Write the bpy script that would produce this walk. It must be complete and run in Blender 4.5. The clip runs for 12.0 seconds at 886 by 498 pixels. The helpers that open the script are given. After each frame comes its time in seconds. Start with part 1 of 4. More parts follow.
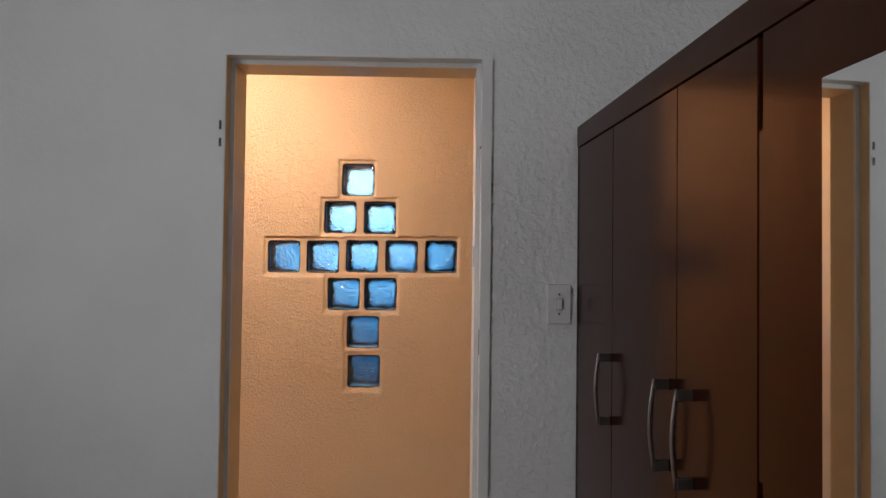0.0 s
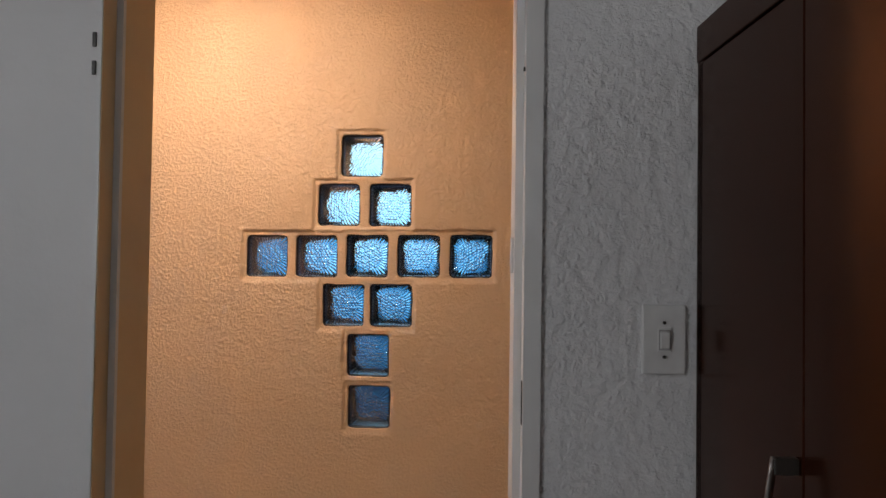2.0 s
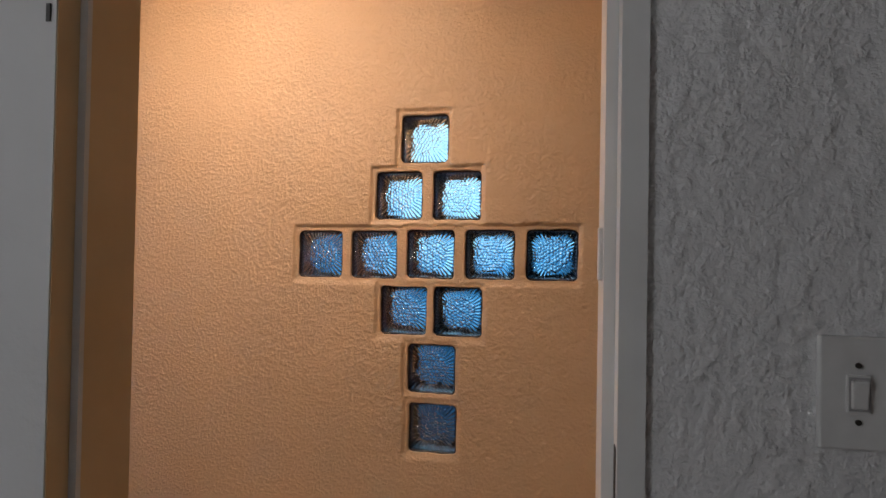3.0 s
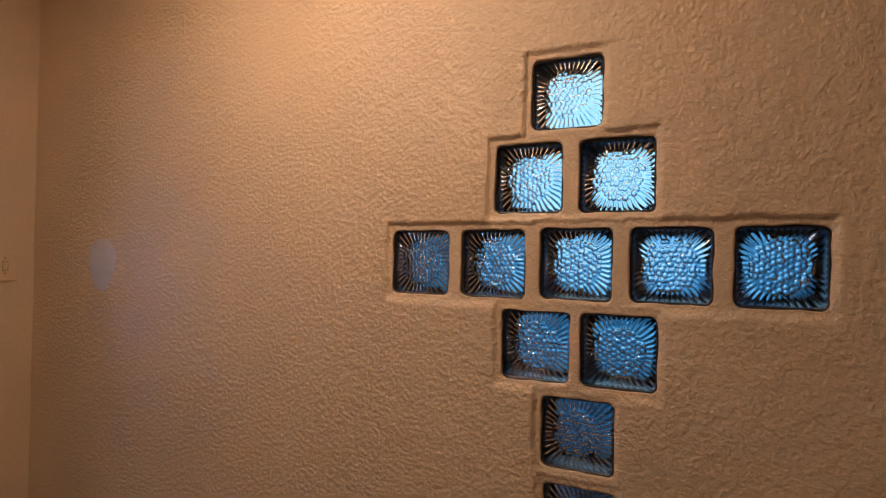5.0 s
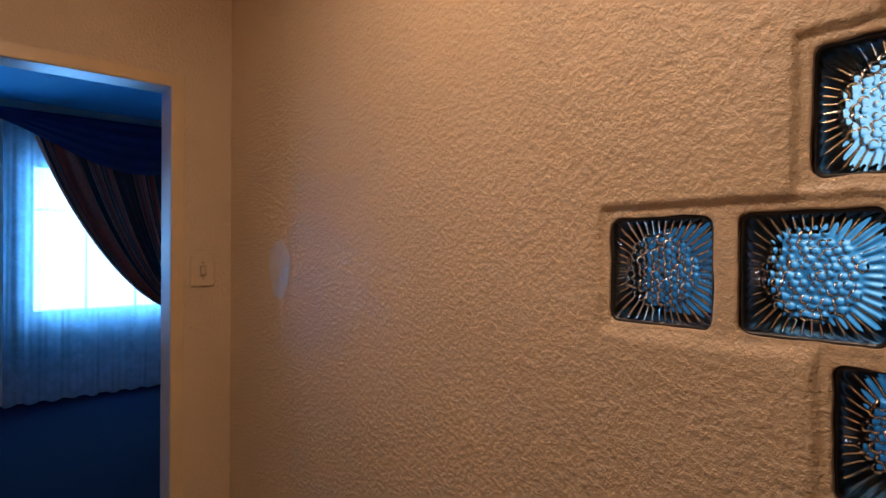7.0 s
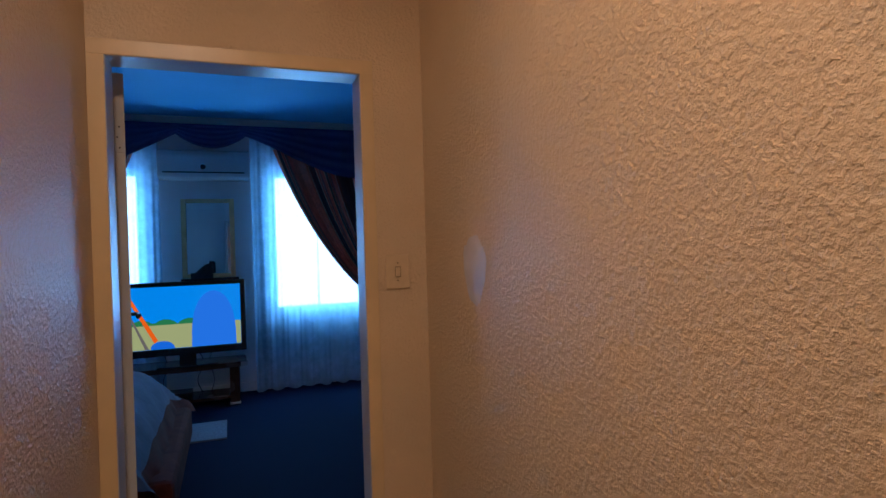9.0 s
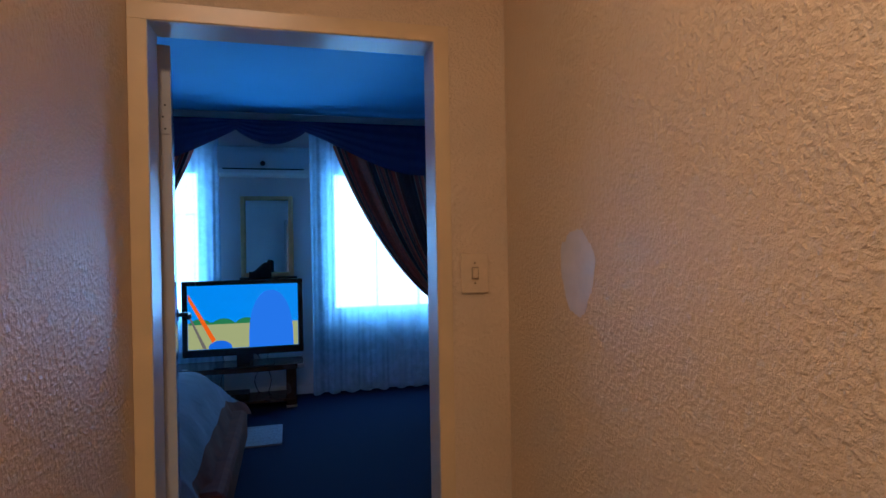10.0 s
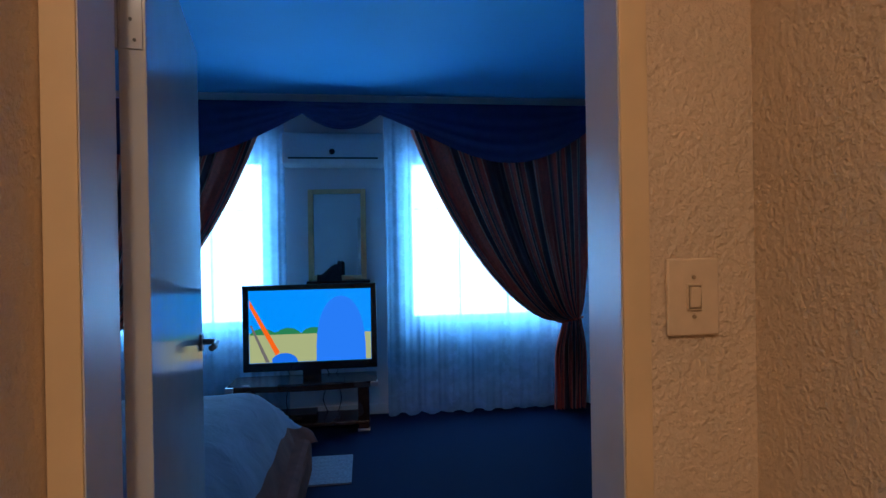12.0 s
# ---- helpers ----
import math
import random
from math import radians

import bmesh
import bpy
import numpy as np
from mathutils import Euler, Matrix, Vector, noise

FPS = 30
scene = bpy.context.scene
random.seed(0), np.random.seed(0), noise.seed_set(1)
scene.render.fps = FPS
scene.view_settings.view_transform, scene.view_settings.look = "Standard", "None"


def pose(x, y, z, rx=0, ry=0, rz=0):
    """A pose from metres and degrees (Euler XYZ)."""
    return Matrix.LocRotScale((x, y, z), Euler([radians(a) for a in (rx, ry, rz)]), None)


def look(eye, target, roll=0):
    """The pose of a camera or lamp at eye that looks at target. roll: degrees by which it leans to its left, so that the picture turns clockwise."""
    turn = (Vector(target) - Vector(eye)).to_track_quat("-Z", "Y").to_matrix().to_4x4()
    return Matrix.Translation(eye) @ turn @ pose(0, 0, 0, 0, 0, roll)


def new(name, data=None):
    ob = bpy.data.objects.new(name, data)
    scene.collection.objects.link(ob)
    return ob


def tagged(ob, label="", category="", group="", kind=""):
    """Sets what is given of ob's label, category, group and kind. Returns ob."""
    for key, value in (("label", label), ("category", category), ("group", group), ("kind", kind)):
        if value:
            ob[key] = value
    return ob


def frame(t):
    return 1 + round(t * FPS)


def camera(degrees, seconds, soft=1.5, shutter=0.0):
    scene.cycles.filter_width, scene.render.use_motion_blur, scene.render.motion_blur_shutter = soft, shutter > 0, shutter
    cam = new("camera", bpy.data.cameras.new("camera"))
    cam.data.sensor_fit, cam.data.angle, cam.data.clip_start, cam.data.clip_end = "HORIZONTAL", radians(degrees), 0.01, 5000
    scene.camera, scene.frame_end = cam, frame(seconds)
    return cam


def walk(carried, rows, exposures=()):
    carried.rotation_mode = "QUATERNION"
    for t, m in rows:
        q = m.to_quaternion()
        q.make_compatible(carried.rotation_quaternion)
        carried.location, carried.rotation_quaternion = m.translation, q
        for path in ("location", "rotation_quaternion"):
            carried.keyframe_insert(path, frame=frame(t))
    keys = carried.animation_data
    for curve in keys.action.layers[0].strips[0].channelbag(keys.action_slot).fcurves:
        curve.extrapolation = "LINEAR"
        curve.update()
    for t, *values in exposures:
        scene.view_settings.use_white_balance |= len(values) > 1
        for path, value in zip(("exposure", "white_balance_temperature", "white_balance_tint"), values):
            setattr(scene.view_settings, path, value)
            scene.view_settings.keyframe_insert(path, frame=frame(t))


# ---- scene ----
cam = camera(75.4, 12.0)
PATH = [
    (0, (0.316, -0.249, 1.389), (0.35, 1.75, 1.43), 0.7),
    (0.5, (0.331, -0.054, 1.388), (0.364, 1.945, 1.428), 0.6),
    (1, (0.346, 0.129, 1.381), (0.361, 2.129, 1.421), 0.6),
    (1.5, (0.357, 0.328, 1.394), (0.324, 2.328, 1.433), 0.8),
    (2, (0.377, 0.516, 1.393), (0.264, 2.513, 1.433), 0.8),
    (2.5, (0.407, 0.706, 1.407), (0.15, 2.689, 1.439), 0.8),
    (3, (0.404, 0.864, 1.397), (-0.014, 2.819, 1.426), 1.0),
    (5, (0.247, 1.484, 1.425), (-0.627, 3.283, 1.443), 1.1),
    (5.5, (0.245, 1.669, 1.438), (-0.897, 3.31, 1.417), 0.6),
    (6, (0.135, 1.809, 1.43), (-1.135, 3.354, 1.424), 0.7),
    (6.5, (0.048, 1.9, 1.433), (-1.335, 3.345, 1.432), 0.6),
    (7, (-0.033, 1.999, 1.437), (-1.531, 3.325, 1.434), 0.3),
    (7.5, (-0.096, 2.061, 1.457), (-1.707, 3.246, 1.43), -0.8),
    (9.3, (-0.434, 2.227, 1.433), (-2.33, 2.862, 1.424), -1.1),
    (9.5, (-0.496, 2.228, 1.428), (-2.403, 2.831, 1.425), -0.7),
    (10, (-0.665, 2.234, 1.426), (-2.596, 2.753, 1.419), -1.0),
    (10.5, (-0.88, 2.25, 1.431), (-2.833, 2.684, 1.425), -1.0),
    (11, (-1.103, 2.272, 1.419), (-3.07, 2.635, 1.417), -1.0),
    (11.5, (-1.287, 2.288, 1.42), (-3.265, 2.584, 1.417), -1.0),
    (12, (-1.484, 2.268, 1.429), (-3.466, 2.537, 1.425), -1.0),
]
walk(cam, [(t, look(eye, target, roll)) for t, eye, target, roll in PATH],
     [(0.0, 0.95), (1.5, 0.78), (2.5, 0.52), (3.5, 0.29), (5.0, 0.08), (7.5, -0.18), (9.5, -0.06), (12.0, 0.18)])

# ---- world and lights ----
world = bpy.data.worlds.new("sky_world")
scene.world = world
world.use_nodes = True
wn = world.node_tree
sky = wn.nodes.new("ShaderNodeTexSky")
sky.sky_type = "NISHITA"
sky.sun_disc = False
sky.sun_elevation = radians(40)
sky.sun_rotation = radians(200)
wn.nodes["Background"].inputs[1].default_value = 0.06
wn.links.new(sky.outputs[0], wn.nodes["Background"].inputs[0])


def area_lamp(name, eye, target, w, h, watts, colour):
    d = bpy.data.lights.new(name, "AREA")
    d.shape, d.size, d.size_y, d.energy, d.color = "RECTANGLE", w, h, watts, colour
    ob = new(name, d)
    ob.matrix_world = look(eye, target)
    return ob


# warm lamp under the hall ceiling
bulb = bpy.data.lights.new("hall_lamp", "AREA")
bulb.shape, bulb.size, bulb.energy, bulb.color = "DISK", 0.34, 18.4, (1.0, 0.757, 0.6)
new("hall_lamp", bulb).matrix_world = look((-0.76, 1.98, 2.69), (-0.76, 1.9801, 0))

# daylight in the window openings
area_lamp("daylight_first_bedroom", (-2.4, -0.95, 1.9), (0, -0.95, 2.6), 0.86, 1.1, 32, (0.92, 0.945, 1.0))
area_lamp("daylight_window_a", (-6.74, 3.35, 1.5), (0, 3.35, 1.5), 1.38, 1.44, 76, (0.075, 0.42, 1.0))
area_lamp("daylight_window_b", (-6.74, 0.75, 1.5), (0, 0.75, 1.5), 1.38, 1.44, 76, (0.075, 0.42, 1.0))

# ---- materials ----


def mat(name, colour, rough=0.6, metal=0.0, spec=0.5):
    m = bpy.data.materials.new(name)
    m.use_nodes = True
    b = m.node_tree.nodes["Principled BSDF"]
    b.inputs["Base Color"].default_value = (*colour, 1)
    b.inputs["Roughness"].default_value = rough
    b.inputs["Metallic"].default_value = metal
    b.inputs["Specular IOR Level"].default_value = spec
    return m


def bsdf(m):
    return m.node_tree.nodes["Principled BSDF"]


def node(m, kind, **inputs):
    n = m.node_tree.nodes.new(kind)
    for k, v in inputs.items():
        n.inputs[k.replace("_", " ")].default_value = v
    return n


def link(m, a, b):
    m.node_tree.links.new(a, b)


def noise_tex(m, scale, detail=3.0, rough=0.55, coords=None, distortion=0.0):
    n = node(m, "ShaderNodeTexNoise", Scale=scale, Detail=detail, Roughness=rough, Distortion=distortion)
    if coords is None:
        coords = m.node_tree.nodes.new("ShaderNodeTexCoord").outputs["Object"]
    link(m, coords, n.inputs["Vector"])
    return n


def ramp(m, fac, stops):
    r = m.node_tree.nodes.new("ShaderNodeValToRGB")
    e = r.color_ramp.elements
    while len(e) < len(stops):
        e.new(0.5)
    for el, (p, c) in zip(e, stops):
        el.position, el.color = p, (*c, 1)
    link(m, fac, r.inputs[0])
    return r


def maths(m, op, a, b):
    n = m.node_tree.nodes.new("ShaderNodeMath")
    n.operation = op
    for i, v in enumerate((a, b)):
        if isinstance(v, (int, float)):
            n.inputs[i].default_value = v
        else:
            link(m, v, n.inputs[i])
    return n.outputs[0]


def vary(m, colour, amount, scale, detail=4.0):
    """Two scales of slight colour change on the base colour."""
    a = noise_tex(m, scale, detail)
    lo = tuple(c * (1 - amount) for c in colour)
    hi = tuple(min(1, c * (1 + amount * 0.6)) for c in colour)
    r = ramp(m, a.outputs["Fac"], [(0.3, lo), (0.7, hi)])
    link(m, r.outputs[0], bsdf(m).inputs["Base Color"])
    return r


def bump(m, height, strength, distance):
    b = node(m, "ShaderNodeBump", Strength=strength, Distance=distance)
    link(m, height, b.inputs["Height"])
    link(m, b.outputs[0], bsdf(m).inputs["Normal"])
    return b


def plaster(name, colour, rough, strength, lump, distance, smooth=0.5, bare=False):
    """Painted roller-stippled plaster: low crusted islands with crisp edges over a fine grain, with smoother areas."""
    m = mat(name, colour, rough)
    vary(m, colour, 0.06, 2.2)
    n1 = noise_tex(m, lump, 4.0, 0.6, None, 0.1)
    n2 = noise_tex(m, lump * 0.4, 2.0, 0.5)
    n3 = noise_tex(m, lump * 3.1, 2.0, 0.5)
    soft = noise_tex(m, 1.3, 2.0)
    crust = ramp(m, n1.outputs["Fac"], [(0.32, (0, 0, 0)), (0.5, (0.42,) * 3), (0.62, (0.88,) * 3), (0.8, (1, 1, 1))])
    h = maths(m, "ADD", crust.outputs[0], maths(m, "MULTIPLY", n2.outputs["Fac"], 0.9))
    h = maths(m, "ADD", h, maths(m, "MULTIPLY", n3.outputs["Fac"], 0.45))
    amount = ramp(m, soft.outputs["Fac"], [(0.38, (smooth,) * 3), (0.64, (1, 1, 1))])
    amount = amount.outputs[0]
    if bare:
        tc = m.node_tree.nodes.new("ShaderNodeTexCoord")
        sx = m.node_tree.nodes.new("ShaderNodeSeparateXYZ")
        link(m, tc.outputs["Object"], sx.inputs[0])
        side = maths(m, "ADD", maths(m, "MULTIPLY", sx.outputs[0], 0.5), maths(m, "MULTIPLY", sx.outputs[2], -0.16))
        side = maths(m, "ADD", side, maths(m, "MULTIPLY", noise_tex(m, 2.5, 3.0).outputs["Fac"], 0.3))
        amount = maths(m, "MULTIPLY", amount, ramp(m, maths(m, "ADD", side, 0.4), [(0.15, (0.12,) * 3), (0.5, (1, 1, 1))]).outputs[0])
    bump(m, maths(m, "MULTIPLY", h, amount), strength, distance)
    return m


hall_paint = plaster("peach_plaster", (0.64, 0.475, 0.305), 0.28, 0.85, 88.0, 0.0034, 0.5)
white_paint = plaster("white_plaster", (0.66, 0.65, 0.64), 0.6, 0.75, 44.0, 0.0052, 0.5, True)
room_paint = plaster("bedroom_plaster", (0.66, 0.66, 0.66), 0.6, 0.3, 60.0, 0.002)
patch_paint = mat("filler", (0.6, 0.58, 0.58), 0.3)
vary(patch_paint, (0.58, 0.54, 0.56), 0.1, 18)
# strong blue: the cast of the window light is put into the ceiling's colour
ceiling_daylight_blue = mat("ceiling_daylight_blue", (0.5, 0.62, 0.72), 0.7)
vary(ceiling_daylight_blue, (0.09, 0.48, 0.82), 0.05, 1.5)
gloss_white = mat("gloss_white_enamel", (0.64, 0.63, 0.61), 0.28)
vary(gloss_white, (0.64, 0.63, 0.61), 0.07, 6)
# darker copy of gloss_white: weaker daylight on the second frame, put into its colour
frame_enamel = mat("dimmed_frame_enamel", (0.5, 0.48, 0.46), 0.3)
vary(frame_enamel, (0.5, 0.48, 0.46), 0.09, 6)
bump(frame_enamel, noise_tex(frame_enamel, 35).outputs["Fac"], 0.14, 0.002)
bump(gloss_white, noise_tex(gloss_white, 35).outputs["Fac"], 0.12, 0.002)
carpet = mat("navy_carpet", (0.022, 0.028, 0.05), 0.95)
vary(carpet, (0.008, 0.016, 0.042), 0.4, 160)
bsdf(carpet).inputs["Specular IOR Level"].default_value = 0.1
bump(carpet, noise_tex(carpet, 420).outputs["Fac"], 0.8, 0.004)
tile_floor = mat("brown_floor", (0.16, 0.11, 0.07), 0.4)
vary(tile_floor, (0.14, 0.1, 0.07), 0.3, 4)
hall_tile = mat("pale_hall_tile", (0.5, 0.42, 0.33), 0.35)
vary(hall_tile, (0.5, 0.42, 0.33), 0.15, 5)
plastic_white = mat("white_plastic", (0.6, 0.59, 0.57), 0.35)
vary(plastic_white, (0.6, 0.59, 0.57), 0.05, 40)
peach_enamel = mat("peach_enamel", (0.64, 0.46, 0.255), 0.35)
vary(peach_enamel, (0.64, 0.46, 0.255), 0.07, 7)
bump(peach_enamel, noise_tex(peach_enamel, 30).outputs["Fac"], 0.2, 0.003)
cream_plastic = mat("cream_plastic", (0.62, 0.46, 0.29), 0.35)
vary(cream_plastic, (0.62, 0.46, 0.29), 0.06, 40)
brass_screw = mat("brass_screw", (0.25, 0.17, 0.09), 0.5)
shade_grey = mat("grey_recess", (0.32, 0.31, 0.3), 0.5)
# white leaf greyed in its colour, in place of less window light falling on it
leaf_enamel = mat("dimmed_leaf_enamel", (0.46, 0.45, 0.44), 0.14)
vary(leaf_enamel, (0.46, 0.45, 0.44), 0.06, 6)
bump(leaf_enamel, noise_tex(leaf_enamel, 12).outputs["Fac"], 0.05, 0.002)
hall_ceiling = mat("hall_ceiling_paint", (0.75, 0.72, 0.68), 0.7)
vary(hall_ceiling, (0.75, 0.72, 0.68), 0.05, 3)
screw_dark = mat("dark_screw", (0.03, 0.025, 0.02), 0.5)
steel = mat("brushed_steel", (0.55, 0.54, 0.52), 0.3, 1.0)
vary(steel, (0.55, 0.54, 0.52), 0.15, 90)
handle_steel = mat("dull_handle_steel", (0.34, 0.31, 0.29), 0.32, 1.0)
vary(handle_steel, (0.34, 0.31, 0.29), 0.2, 60)
dark_steel = mat("dark_steel", (0.16, 0.16, 0.17), 0.3, 1.0)
vary(dark_steel, (0.16, 0.16, 0.17), 0.2, 60)
black_plastic = mat("black_plastic", (0.012, 0.012, 0.014), 0.25)
vary(black_plastic, (0.012, 0.012, 0.014), 0.3, 30)
dark_matte = mat("dark_fabric", (0.02, 0.018, 0.02), 0.8)
vary(dark_matte, (0.02, 0.018, 0.02), 0.4, 50)


def wood(name, a, b, rough, grain=(30.0, 30.0, 2.0)):
    m = mat(name, a, rough)
    tc = m.node_tree.nodes.new("ShaderNodeTexCoord")
    mp = m.node_tree.nodes.new("ShaderNodeMapping")
    mp.inputs["Scale"].default_value = grain
    link(m, tc.outputs["Object"], mp.inputs[0])
    n = noise_tex(m, 1.0, 5.0, 0.65, mp.outputs[0], 0.6)
    r = ramp(m, n.outputs["Fac"], [(0.3, a), (0.7, b)])
    link(m, r.outputs[0], bsdf(m).inputs["Base Color"])
    wave = noise_tex(m, 3.0, 2.0)
    rr = ramp(m, wave.outputs["Fac"], [(0.25, (rough * 0.88,) * 3), (0.75, (rough * 1.16,) * 3)])
    link(m, rr.outputs[0], bsdf(m).inputs["Roughness"])
    bump(m, n.outputs["Fac"], 0.08, 0.001)
    return m


mahogany = wood("mahogany_veneer", (0.012, 0.003, 0.0012), (0.028, 0.007, 0.0028), 0.175)
bsdf(mahogany).inputs["Specular IOR Level"].default_value = 0.4
bsdf(mahogany).inputs["Specular Tint"].default_value = (1.0, 0.44, 0.22, 1)
dark_inside = mat("dark_gap", (0.012, 0.006, 0.004), 0.8)
table_wood = wood("dark_table_wood", (0.03, 0.012, 0.008), (0.07, 0.03, 0.018), 0.25, (3.0, 30.0, 30.0))
gold = mat("gilt_frame", (0.75, 0.52, 0.26), 0.3, 0.7)
vary(gold, (0.75, 0.52, 0.26), 0.15, 12)
mirror_glass = mat("mirror_silver", (0.82, 0.84, 0.84), 0.02, 1.0)
# silver coloured darker so that the leaning mirror's reflection comes out dimmer
dimmed_mirror = mat("dimmed_mirror_silver", (0.5, 0.53, 0.55), 0.03, 1.0)

block_glass = mat("block_glass", (0.72, 0.87, 0.96), 0.015)
bsdf(block_glass).inputs["Transmission Weight"].default_value = 1.0
bsdf(block_glass).inputs["IOR"].default_value = 1.38
bsdf(block_glass).inputs["Specular IOR Level"].default_value = 0.2
bsdf(block_glass).inputs["Specular Tint"].default_value = (0.3, 0.55, 1.0, 1)
frosted_glass = mat("frosted_block_glass", (0.7, 0.86, 0.96), 0.13)
bsdf(frosted_glass).inputs["Transmission Weight"].default_value = 1.0
bsdf(frosted_glass).inputs["IOR"].default_value = 1.38
block_edge = mat("block_edge_coating", (0.02, 0.018, 0.018), 0.3)
vary(block_edge, (0.022, 0.018, 0.016), 0.4, 60)
pane_glass = mat("pane_glass", (1, 1, 1), 0.0)
bsdf(pane_glass).inputs["Transmission Weight"].default_value = 1.0


def cloth_sheer(name, colour, clear):
    """Net: holes let light straight through, threads scatter it."""
    m = bpy.data.materials.new(name)
    m.use_nodes = True
    t = m.node_tree
    t.nodes.remove(t.nodes["Principled BSDF"])
    out = t.nodes["Material Output"]
    tr = t.nodes.new("ShaderNodeBsdfTransparent")
    tl = t.nodes.new("ShaderNodeBsdfTranslucent")
    df = t.nodes.new("ShaderNodeBsdfDiffuse")
    tl.inputs[0].default_value = df.inputs[0].default_value = (*colour, 1)
    m1, m2 = t.nodes.new("ShaderNodeMixShader"), t.nodes.new("ShaderNodeMixShader")
    m1.inputs[0].default_value = 0.3
    t.links.new(tl.outputs[0], m1.inputs[1])
    t.links.new(df.outputs[0], m1.inputs[2])
    n = noise_tex(m, 9.0, 4.0)
    r = ramp(m, n.outputs["Fac"], [(0.4, (1 - clear * 1.1,) * 3), (0.62, (1 - clear * 0.85,) * 3)])
    # woven motifs in upright bands
    tc = t.nodes.new("ShaderNodeTexCoord")
    sp = t.nodes.new("ShaderNodeSeparateXYZ")
    link(m, tc.outputs["Object"], sp.inputs[0])
    band = maths(m, "ABSOLUTE", maths(m, "SUBTRACT", maths(m, "FRACT", maths(m, "MULTIPLY", sp.outputs[1], 2.15), 0.0), 0.5), 0.0)
    band = ramp(m, band, [(0.08, (1, 1, 1)), (0.13, (0, 0, 0))]).outputs[0]
    spot = ramp(m, noise_tex(m, 17.0, 2.0).outputs["Fac"], [(0.53, (0, 0, 0)), (0.58, (1, 1, 1))]).outputs[0]
    weave = maths(m, "MULTIPLY", maths(m, "MULTIPLY", band, spot), 0.07)
    dense = maths(m, "MINIMUM", maths(m, "ADD", r.outputs[0], weave), 0.97)
    t.links.new(dense, m2.inputs[0])
    t.links.new(tr.outputs[0], m2.inputs[1])
    t.links.new(m1.outputs[0], m2.inputs[2])
    t.links.new(m2.outputs[0], out.inputs[0])
    return m


# white threads carry the blue of the daylight in their colour
sheer_cloth = cloth_sheer("daylight_blue_net", (0.46, 0.74, 0.95), 0.46)
navy_satin = mat("navy_satin", (0.012, 0.02, 0.11), 0.45)
vary(navy_satin, (0.012, 0.02, 0.11), 0.25, 14)
bsdf(navy_satin).inputs["Sheen Weight"].default_value = 0.2

drape_cloth = mat("striped_brocade", (0.1, 0.05, 0.05), 0.33)
uvn = drape_cloth.node_tree.nodes.new("ShaderNodeUVMap")
sep = drape_cloth.node_tree.nodes.new("ShaderNodeSeparateXYZ")
link(drape_cloth, uvn.outputs[0], sep.inputs[0])
wander = maths(drape_cloth, "MULTIPLY", maths(drape_cloth, "SINE", maths(drape_cloth, "MULTIPLY", sep.outputs[0], 23.0), 0.0), 0.33)
stripe = maths(drape_cloth, "FRACT", maths(drape_cloth, "ADD", maths(drape_cloth, "MULTIPLY", sep.outputs[0], 8.3), wander), 0.0)
sr = ramp(drape_cloth, stripe, [(0.0, (0.85, 0.13, 0.07)), (0.2, (0.9, 0.16, 0.09)), (0.23, (0.95, 0.62, 0.5)), (0.26, (0.4, 0.09, 0.06)), (0.34, (0.09, 0.045, 0.05)),
                                (0.55, (0.06, 0.035, 0.055)), (0.58, (0.95, 0.55, 0.42)), (0.61, (0.7, 0.12, 0.07)), (0.78, (0.55, 0.09, 0.06)), (0.8, (0.85, 0.45, 0.34)), (0.83, (0.1, 0.05, 0.06)), (1.0, (0.8, 0.13, 0.08))])
sr.color_ramp.interpolation = "LINEAR"
dmix = node(drape_cloth, "ShaderNodeMix")
dmix.data_type = "RGBA"
dmix.blend_type = "MULTIPLY"
dmix.inputs["Factor"].default_value = 0.35
link(drape_cloth, sr.outputs[0], dmix.inputs["A"])
link(drape_cloth, ramp(drape_cloth, noise_tex(drape_cloth, 45, 4.0).outputs["Fac"], [(0.35, (0.35,) * 3), (0.65, (1.0,) * 3)]).outputs[0], dmix.inputs["B"])
link(drape_cloth, dmix.outputs["Result"], bsdf(drape_cloth).inputs["Base Color"])

quilt = mat("pale_quilt", (0.34, 0.34, 0.38), 0.8)
vary(quilt, (0.2, 0.18, 0.21), 0.14, 5)
bump(quilt, noise_tex(quilt, 7, 3.0, distortion=1.2).outputs["Fac"], 0.6, 0.02)
bed_dark = mat("brown_bed_base", (0.05, 0.03, 0.025), 0.8)
vary(bed_dark, (0.15, 0.035, 0.02), 0.3, 12)
rug_cloth = mat("pale_rug", (0.55, 0.55, 0.58), 0.95)
vary(rug_cloth, (0.2, 0.21, 0.24), 0.25, 60)
for cloth_mat in (bed_dark, rug_cloth, quilt):
    bsdf(cloth_mat).inputs["Specular IOR Level"].default_value = 0.1
bump(rug_cloth, noise_tex(rug_cloth, 300).outputs["Fac"], 0.7, 0.004)


def glow(name, colour, strength):
    m = mat(name, (0, 0, 0), 0.2)
    b = bsdf(m)
    b.inputs["Emission Color"].default_value = (*colour, 1)
    b.inputs["Emission Strength"].default_value = strength
    return m


# ---- mesh helpers ----


def finish(bm, name, material, smooth=False):
    me = bpy.data.meshes.new(name)
    bmesh.ops.recalc_face_normals(bm, faces=bm.faces)
    if smooth:
        for f in bm.faces:
            f.smooth = True
    bm.to_mesh(me)
    bm.free()
    me.materials.append(material)
    return me


def part(name, bm, material, parent, label="", smooth=False):
    ob = new(name, finish(bm, name, material, smooth))
    ob.parent = parent
    if label:
        tagged(ob, label)
    return ob


